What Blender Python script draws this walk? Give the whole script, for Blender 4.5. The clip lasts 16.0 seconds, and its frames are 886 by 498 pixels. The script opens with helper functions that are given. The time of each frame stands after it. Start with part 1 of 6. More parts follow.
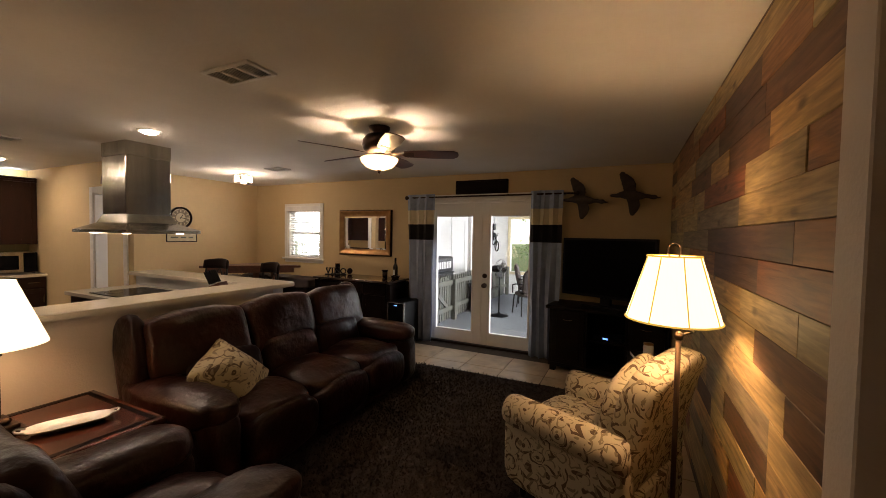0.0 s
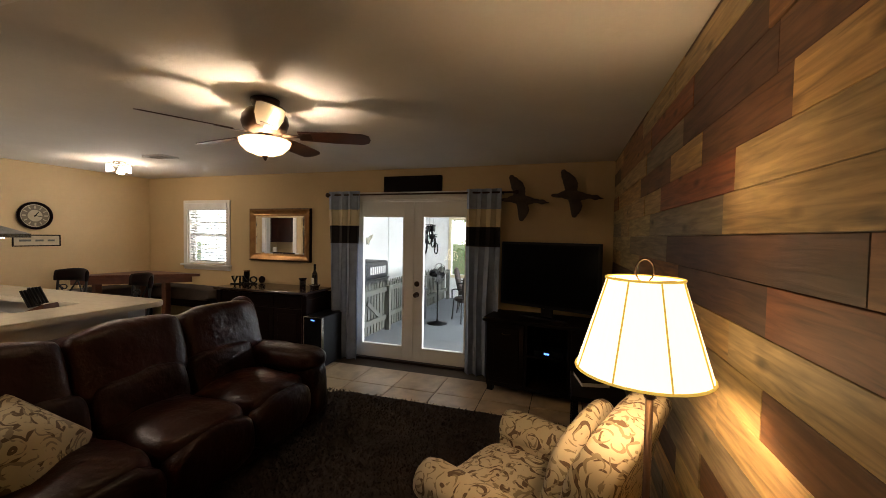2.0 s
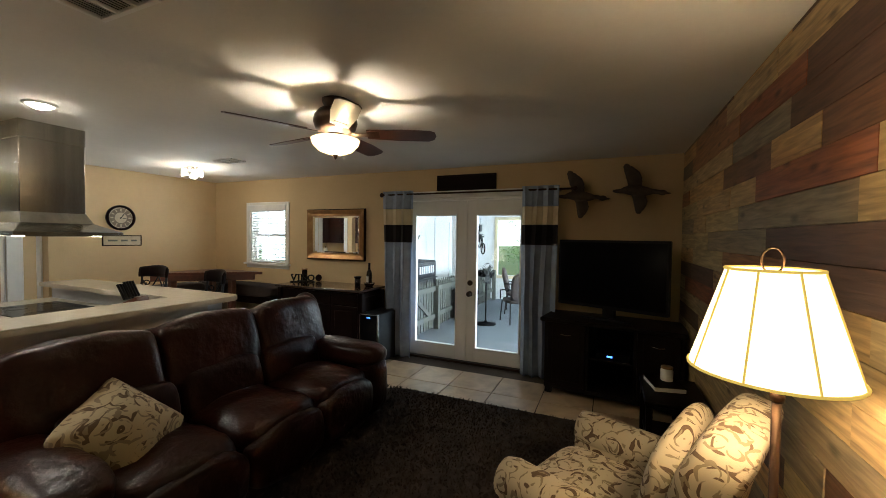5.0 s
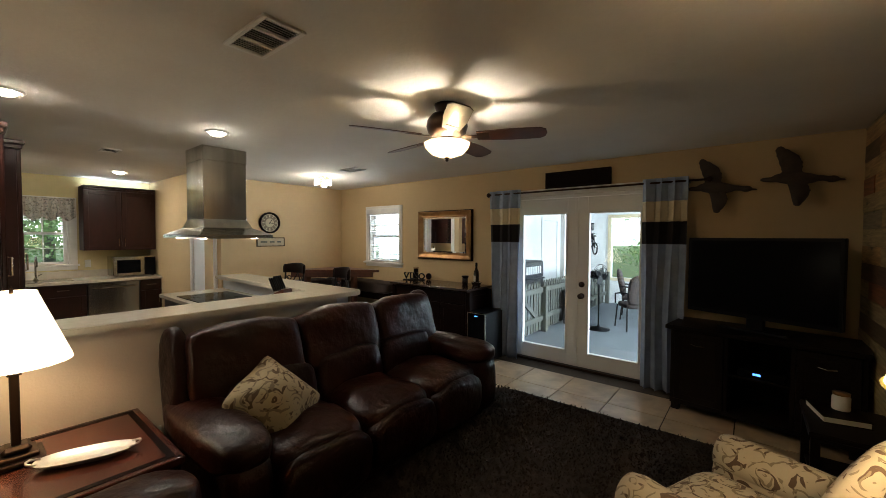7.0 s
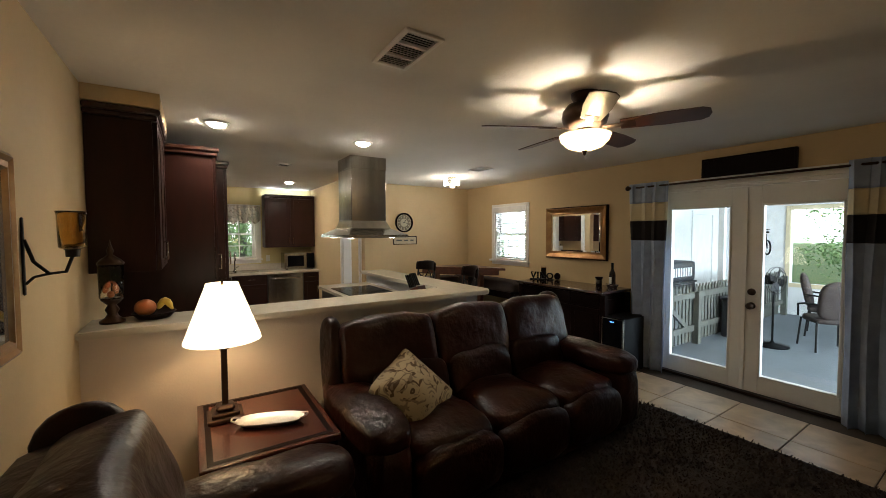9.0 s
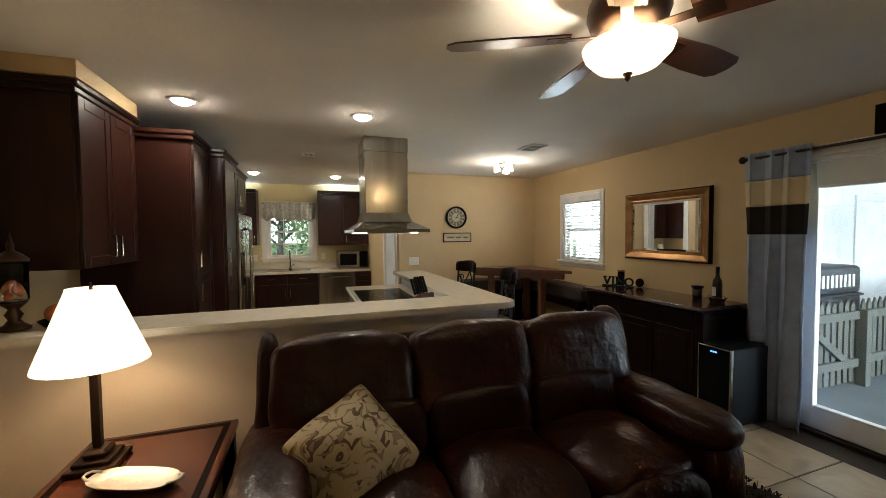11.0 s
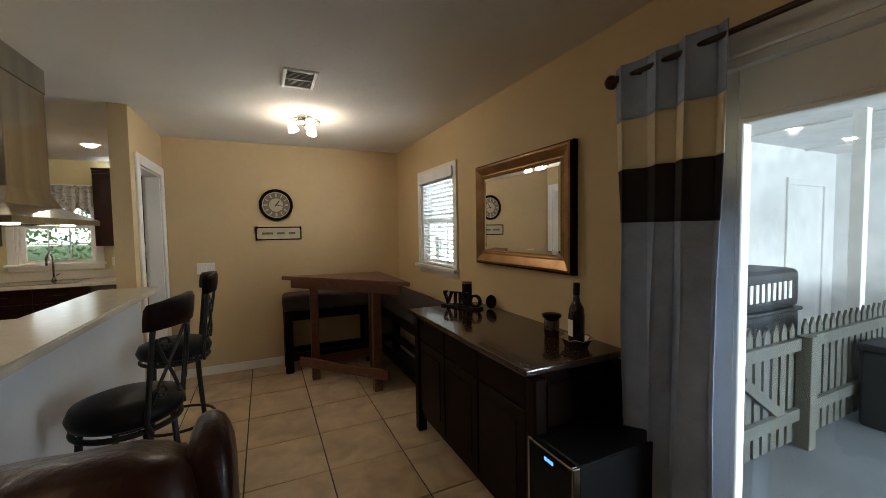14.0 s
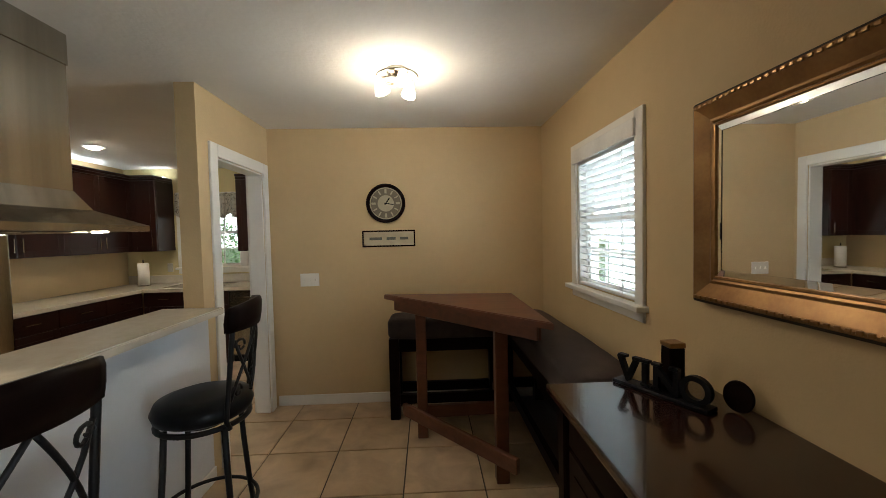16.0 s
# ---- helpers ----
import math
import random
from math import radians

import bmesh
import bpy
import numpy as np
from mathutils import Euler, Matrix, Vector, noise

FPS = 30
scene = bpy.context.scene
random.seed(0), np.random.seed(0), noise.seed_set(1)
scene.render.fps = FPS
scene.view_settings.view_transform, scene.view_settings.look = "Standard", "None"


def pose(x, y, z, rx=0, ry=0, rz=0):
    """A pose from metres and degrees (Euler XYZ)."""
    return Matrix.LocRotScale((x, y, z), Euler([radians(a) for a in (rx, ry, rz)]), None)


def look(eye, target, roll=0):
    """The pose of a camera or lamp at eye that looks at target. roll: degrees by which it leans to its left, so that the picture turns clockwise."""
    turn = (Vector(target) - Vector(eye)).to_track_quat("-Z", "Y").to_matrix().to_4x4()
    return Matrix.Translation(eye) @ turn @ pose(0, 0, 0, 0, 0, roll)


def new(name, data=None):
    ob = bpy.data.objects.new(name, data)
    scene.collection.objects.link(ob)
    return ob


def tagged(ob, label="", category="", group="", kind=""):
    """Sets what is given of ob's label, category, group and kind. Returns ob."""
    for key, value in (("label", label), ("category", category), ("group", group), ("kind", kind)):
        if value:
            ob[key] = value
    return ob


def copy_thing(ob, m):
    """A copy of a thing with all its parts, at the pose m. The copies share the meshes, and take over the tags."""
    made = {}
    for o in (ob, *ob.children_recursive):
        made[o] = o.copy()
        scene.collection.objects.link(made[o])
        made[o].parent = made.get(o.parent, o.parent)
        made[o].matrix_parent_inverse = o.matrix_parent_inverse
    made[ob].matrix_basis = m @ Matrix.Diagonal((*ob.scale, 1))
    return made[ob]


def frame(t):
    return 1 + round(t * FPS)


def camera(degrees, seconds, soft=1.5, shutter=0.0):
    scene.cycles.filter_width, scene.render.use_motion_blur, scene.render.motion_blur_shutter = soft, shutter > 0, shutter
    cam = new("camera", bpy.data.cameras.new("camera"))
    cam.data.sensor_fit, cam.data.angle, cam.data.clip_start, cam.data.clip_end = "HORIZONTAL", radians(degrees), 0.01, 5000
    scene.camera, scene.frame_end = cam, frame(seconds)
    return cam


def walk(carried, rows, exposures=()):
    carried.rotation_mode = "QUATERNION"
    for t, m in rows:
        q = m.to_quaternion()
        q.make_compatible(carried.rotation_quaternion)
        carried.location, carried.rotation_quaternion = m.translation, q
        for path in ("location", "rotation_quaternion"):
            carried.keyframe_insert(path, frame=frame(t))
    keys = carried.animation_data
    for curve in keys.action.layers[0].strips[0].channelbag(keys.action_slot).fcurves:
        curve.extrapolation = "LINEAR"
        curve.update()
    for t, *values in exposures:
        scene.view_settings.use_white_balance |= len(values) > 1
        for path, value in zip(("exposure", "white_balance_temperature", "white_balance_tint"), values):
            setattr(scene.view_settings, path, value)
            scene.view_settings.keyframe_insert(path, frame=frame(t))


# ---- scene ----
cam = camera(98, 16.0, 0.85)
PATH = [
    (0, (1.093, 2.185, 1.578), (0.230, 3.988, 1.504), 0.94),
    (0.5, (1.056, 2.411, 1.587), (0.310, 4.265, 1.513), 0.96),
    (1, (1.074, 2.656, 1.601), (0.388, 4.533, 1.530), 1.01),
    (1.5, (1.074, 2.789, 1.620), (0.402, 4.671, 1.550), 1.02),
    (2, (1.053, 2.834, 1.616), (0.448, 4.739, 1.548), 1.02),
    (2.5, (1.040, 2.849, 1.609), (0.480, 4.768, 1.545), 1.08),
    (3, (1.010, 2.847, 1.600), (0.463, 4.769, 1.536), 1.06),
    (5.5, (0.871, 2.786, 1.575), (-0.046, 4.562, 1.513), 0.65),
    (6, (0.869, 2.778, 1.574), (-0.178, 4.482, 1.512), 0.52),
    (6.5, (0.866, 2.779, 1.571), (-0.295, 4.406, 1.507), 0.37),
    (7, (0.859, 2.773, 1.568), (-0.396, 4.329, 1.503), 0.23),
    (7.5, (0.848, 2.760, 1.577), (-0.513, 4.224, 1.507), 0.14),
    (8, (0.838, 2.760, 1.585), (-0.641, 4.105, 1.511), 0.05),
    (8.5, (0.823, 2.759, 1.583), (-0.770, 3.967, 1.509), -0.06),
    (9, (0.786, 2.763, 1.588), (-0.890, 3.852, 1.507), -0.18),
    (11.5, (0.189, 4.116, 1.527), (-1.711, 4.736, 1.447), -0.56),
    (12, (0.015, 4.497, 1.548), (-1.871, 5.156, 1.459), -0.92),
    (12.5, (-0.145, 4.845, 1.535), (-1.996, 5.595, 1.439), -1.01),
    (13, (-0.258, 5.199, 1.524), (-2.067, 6.048, 1.429), -1.02),
    (13.5, (-0.415, 5.513, 1.515), (-2.219, 6.373, 1.420), -0.93),
    (14, (-0.650, 5.741, 1.484), (-2.461, 6.585, 1.382), -0.89),
    (14.5, (-0.944, 5.966, 1.487), (-2.786, 6.739, 1.384), -1.00),
    (15, (-1.252, 6.155, 1.494), (-3.167, 6.725, 1.397), -1.22),
    (15.5, (-1.559, 6.234, 1.477), (-3.533, 6.542, 1.391), -1.19),
    (16, (-1.839, 6.237, 1.494), (-3.836, 6.319, 1.418), -1.28),
]
walk(cam, [(t, look(eye, target, roll)) for t, eye, target, roll in PATH],
     [(0, -0.18, 7450, 25), (1.5, -0.20, 7250, 22), (3, -0.20, 6550, 13), (5.5, -0.04, 6000, 8), (9, -0.08, 6250, 10), (11.5, -0.08, 6200, 9), (13, -0.26, 6450, 11), (14, -0.42, 6300, 11), (15, -0.42, 6200, 11), (16, -0.30, 6300, 10)])

# ---- world, sun, lamps ----
world = bpy.data.worlds.new("sky")
scene.world = world
world.use_nodes = True
wn = world.node_tree.nodes
sky = wn.new("ShaderNodeTexSky")
sky.sky_type, sky.sun_disc = 'NISHITA', False
sky.sun_elevation, sky.sun_rotation = radians(52), radians(141)
wn["Background"].inputs["Strength"].default_value = 0.15
world.node_tree.links.new(sky.outputs["Color"], wn["Background"].inputs["Color"])
sun = new("sun", bpy.data.lights.new("sun", 'SUN'))
sun.data.energy, sun.data.angle, sun.data.color = 5.0, radians(0.5), (1, 0.95, 0.88)
sun.matrix_world = look((9, -11, 18), (0, 0, 0))
CEIL, WALL_N, WALL_S, PLANK_X, CLOCK_X, KIT_X, DIV_Y = 2.44, 7.28, 2.25, 1.535, -5.28, -7.13, 4.745
WARMER = (1.0, 0.70, 0.40)


def lamp(name, kind, place, watts, color, size=0.05, target=None, spread=None):
    data = bpy.data.lights.new(name, kind)
    data.energy, data.color = watts, color
    if kind == 'AREA':
        data.shape, data.size = 'DISK', size
    else:
        data.shadow_soft_size = size
    if kind == 'SPOT':
        data.spot_size, data.spot_blend = radians(spread), 0.7
    ob = new(name, data)
    ob.matrix_world = look(place, target) if target else pose(*place)
    return ob


CANS = [(-2.67, 2.94), (-2.68, 4.125), (-5.95, 4.12), (-5.82, 2.97)]
for cx, cy in CANS:
    lamp("downlight_lamp", 'SPOT', (cx, cy, CEIL - 0.045), 18, (1, 0.89, 0.73), 0.04, (cx, cy + 0.001, 0), 168)
lamp("fan_bulb", 'POINT', (-0.745, 4.80, CEIL - 0.322), 31, (1.0, 0.85, 0.66), 0.022)
lamp("floor_lamp_bulb", 'POINT', (1.272, 4.06, 1.37), 23, WARMER, 0.04)
lamp("table_lamp_bulb", 'POINT', (-1.565, 2.888, 1.16), 6.5, WARMER, 0.04)
for k in range(3):
    a = radians(120 * k + 20)
    lamp("spot_bulb", 'POINT', (-4.08 + 0.1 * math.cos(a), 6.09 + 0.1 * math.sin(a), CEIL - 0.17), 4.3, (1, 0.86, 0.68), 0.03)


def sky_panel(place, target, w, h, watts):
    """Area lamp added in an opening to stand in for sky light."""
    data = bpy.data.lights.new("sky_panel", 'AREA')
    data.shape, data.size, data.size_y, data.energy, data.color = 'RECTANGLE', w, h, watts, (0.78, 0.93, 1.0)
    new("sky_panel", data).matrix_world = look(place, target)


# Added in the unseen east patio opening to brighten the white wall opposite.
sky_panel((3.04, 10.4, 1.4), (0, 10.4, 1.4), 4.3, 1.35, 490)
sky_panel((-4.08, 7.50, 1.58), (-4.08, 6.5, 1.58), 0.74, 0.88, 30)

# ---- materials ----
def mat(name, color, rough=0.6, metal=0.0, second=None, scale=6.0, amount=0.5, bump=0.0, bump_scale=60.0, stretch=(1, 1, 1), fine=0.0, emit=None, power=0.0, coat=0.0, spec=0.5):
    """A principled material: colour mixed with a second one by noise at two scales, and a noise relief."""
    m = bpy.data.materials.new(name)
    m.use_nodes = True
    n, l = m.node_tree.nodes, m.node_tree.links
    b = n["Principled BSDF"]
    b.inputs["Roughness"].default_value, b.inputs["Metallic"].default_value = rough, metal
    b.inputs["Coat Weight"].default_value, b.inputs["Specular IOR Level"].default_value = coat, spec
    second = second or tuple(c * 0.8 for c in color)
    co = n.new("ShaderNodeTexCoord")
    mp = n.new("ShaderNodeMapping")
    mp.inputs["Scale"].default_value = stretch
    l.new(co.outputs["Object"], mp.inputs["Vector"])
    big, small = n.new("ShaderNodeTexNoise"), n.new("ShaderNodeTexNoise")
    big.inputs["Scale"].default_value, small.inputs["Scale"].default_value = scale, scale * 9
    big.inputs["Detail"].default_value = 5
    l.new(mp.outputs["Vector"], big.inputs["Vector"]), l.new(mp.outputs["Vector"], small.inputs["Vector"])
    add = n.new("ShaderNodeMath")
    add.operation = 'MULTIPLY_ADD'
    l.new(small.outputs["Fac"], add.inputs[0])
    add.inputs[1].default_value = fine or 0.3
    l.new(big.outputs["Fac"], add.inputs[2])
    ramp = n.new("ShaderNodeMapRange")
    ramp.inputs["From Min"].default_value, ramp.inputs["From Max"].default_value = 0.4, 0.95
    ramp.inputs["To Max"].default_value = amount * 2
    l.new(add.outputs[0], ramp.inputs["Value"])
    mix = n.new("ShaderNodeMix")
    mix.data_type = 'RGBA'
    mix.inputs["A"].default_value, mix.inputs["B"].default_value = (*color, 1), (*second, 1)
    l.new(ramp.outputs["Result"], mix.inputs["Factor"])
    l.new(mix.outputs["Result"], b.inputs["Base Color"])
    if bump:
        t = n.new("ShaderNodeTexNoise")
        t.inputs["Scale"].default_value, t.inputs["Detail"].default_value = bump_scale, 4
        l.new(mp.outputs["Vector"], t.inputs["Vector"])
        bp = n.new("ShaderNodeBump")
        bp.inputs["Strength"].default_value, bp.inputs["Distance"].default_value = bump, 0.01
        l.new(t.outputs["Fac"], bp.inputs["Height"]), l.new(bp.outputs["Normal"], b.inputs["Normal"])
    if emit:
        b.inputs["Emission Color"].default_value, b.inputs["Emission Strength"].default_value = (*emit, 1), power
    return m


def glass_mat(name, color=(1, 1, 1), rough=0.0):
    m = bpy.data.materials.new(name)
    m.use_nodes = True
    b = m.node_tree.nodes["Principled BSDF"]
    b.inputs["Base Color"].default_value, b.inputs["Roughness"].default_value = (*color, 1), rough
    b.inputs["Transmission Weight"].default_value, b.inputs["IOR"].default_value = 1, 1.45
    return m


def random_mat(name, colors, rough=0.6, stretch=(1, 1, 1), scale=5.0, bump=0.3, streak=0.5, knots=False):
    """Pieces that take one of several colours each, with grain along one axis."""
    m = bpy.data.materials.new(name)
    m.use_nodes = True
    n, l = m.node_tree.nodes, m.node_tree.links
    b = n["Principled BSDF"]
    b.inputs["Roughness"].default_value = rough
    info = n.new("ShaderNodeObjectInfo")
    ramp = n.new("ShaderNodeValToRGB")
    ramp.color_ramp.interpolation = 'CONSTANT'
    e = ramp.color_ramp.elements
    while len(e) < len(colors):
        e.new(0.5)
    for k, c in enumerate(colors):
        e[k].position, e[k].color = k / len(colors), (*c, 1)
    l.new(info.outputs["Random"], ramp.inputs["Fac"])
    co = n.new("ShaderNodeTexCoord")
    off = n.new("ShaderNodeVectorMath")
    off.operation = 'MULTIPLY_ADD'
    off.inputs[1].default_value = (1, 1, 1)
    l.new(co.outputs["Object"], off.inputs[0])
    sc = n.new("ShaderNodeMath")
    sc.operation = 'MULTIPLY'
    sc.inputs[1].default_value = 57.0
    l.new(info.outputs["Random"], sc.inputs[0]), l.new(sc.outputs[0], off.inputs[2])
    mp = n.new("ShaderNodeMapping")
    mp.inputs["Scale"].default_value = stretch
    l.new(off.outputs[0], mp.inputs["Vector"])
    grain = n.new("ShaderNodeTexNoise")
    grain.inputs["Scale"].default_value, grain.inputs["Detail"].default_value, grain.inputs["Distortion"].default_value = scale, 7, 0.6
    l.new(mp.outputs["Vector"], grain.inputs["Vector"])
    mr = n.new("ShaderNodeMapRange")
    mr.inputs["From Min"].default_value, mr.inputs["From Max"].default_value = 0.3, 0.75
    mr.inputs["To Min"].default_value, mr.inputs["To Max"].default_value = 1.25, 1 - streak
    l.new(grain.outputs["Fac"], mr.inputs["Value"])
    mul = n.new("ShaderNodeVectorMath")
    mul.operation = 'SCALE'
    l.new(ramp.outputs["Color"], mul.inputs[0]), l.new(mr.outputs["Result"], mul.inputs["Scale"])
    last = mul.outputs[0]
    if knots:
        vo = n.new("ShaderNodeTexVoronoi")
        vo.inputs["Scale"].default_value = 1.0
        mk = n.new("ShaderNodeMapping")
        mk.inputs["Scale"].default_value = (1, 4.0, 9.0)
        l.new(off.outputs[0], mk.inputs["Vector"]), l.new(mk.outputs["Vector"], vo.inputs["Vector"])
        kr = n.new("ShaderNodeMapRange")
        kr.inputs["From Min"].default_value, kr.inputs["From Max"].default_value = 0.06, 0.2
        kr.inputs["To Min"].default_value, kr.inputs["To Max"].default_value = 0.35, 1.0
        l.new(vo.outputs["Distance"], kr.inputs["Value"])
        k2 = n.new("ShaderNodeVectorMath")
        k2.operation = 'SCALE'
        l.new(last, k2.inputs[0]), l.new(kr.outputs["Result"], k2.inputs["Scale"])
        last = k2.outputs[0]
    l.new(last, b.inputs["Base Color"])
    bp = n.new("ShaderNodeBump")
    bp.inputs["Strength"].default_value, bp.inputs["Distance"].default_value = bump, 0.004
    l.new(grain.outputs["Fac"], bp.inputs["Height"]), l.new(bp.outputs["Normal"], b.inputs["Normal"])
    return m


def scroll_mat(name, ground, colors, scale=4.0):
    """Woven cloth with swirling scrolls: rings round scattered centres, broken by noise."""
    m = bpy.data.materials.new(name)
    m.use_nodes = True
    n, l = m.node_tree.nodes, m.node_tree.links
    b = n["Principled BSDF"]
    b.inputs["Roughness"].default_value = 0.85
    co = n.new("ShaderNodeTexCoord")
    warp = n.new("ShaderNodeTexNoise")
    warp.inputs["Scale"].default_value = scale * 0.8
    l.new(co.outputs["Object"], warp.inputs["Vector"])
    mad = n.new("ShaderNodeVectorMath")
    mad.operation = 'MULTIPLY_ADD'
    mad.inputs[1].default_value = (0.12, 0.12, 0.12)
    l.new(warp.outputs["Color"], mad.inputs[0]), l.new(co.outputs["Object"], mad.inputs[2])
    last = None
    prev = (*ground, 1)
    for k, c in enumerate(colors):
        vo = n.new("ShaderNodeTexVoronoi")
        vo.inputs["Scale"].default_value = scale * (1.0 + 0.55 * k)
        l.new(mad.outputs[0], vo.inputs["Vector"])
        sine = n.new("ShaderNodeMath")
        sine.operation = 'SINE'
        mu = n.new("ShaderNodeMath")
        mu.operation = 'MULTIPLY'
        mu.inputs[1].default_value = 21.0
        l.new(vo.outputs["Distance"], mu.inputs[0]), l.new(mu.outputs[0], sine.inputs[0])
        brk = n.new("ShaderNodeTexNoise")
        brk.inputs["Scale"].default_value = scale * (2.2 + k)
        l.new(co.outputs["Object"], brk.inputs["Vector"])
        s2 = n.new("ShaderNodeMath")
        s2.operation = 'MULTIPLY_ADD'
        s2.inputs[1].default_value = 3.4
        l.new(brk.outputs["Fac"], s2.inputs[0]), l.new(sine.outputs[0], s2.inputs[2])
        mr = n.new("ShaderNodeMapRange")
        mr.inputs["From Min"].default_value, mr.inputs["From Max"].default_value = 2.42, 2.58
        l.new(s2.outputs[0], mr.inputs["Value"])
        mix = n.new("ShaderNodeMix")
        mix.data_type = 'RGBA'
        mix.inputs["B"].default_value = (*c, 1)
        if last:
            l.new(last, mix.inputs["A"])
        else:
            mix.inputs["A"].default_value = prev
        l.new(mr.outputs["Result"], mix.inputs["Factor"])
        last = mix.outputs["Result"]
    l.new(last, b.inputs["Base Color"])
    weave = n.new("ShaderNodeTexNoise")
    weave.inputs["Scale"].default_value = 300
    l.new(co.outputs["Object"], weave.inputs["Vector"])
    bp = n.new("ShaderNodeBump")
    bp.inputs["Strength"].default_value, bp.inputs["Distance"].default_value = 0.3, 0.002
    l.new(weave.outputs["Fac"], bp.inputs["Height"]), l.new(bp.outputs["Normal"], b.inputs["Normal"])
    return m


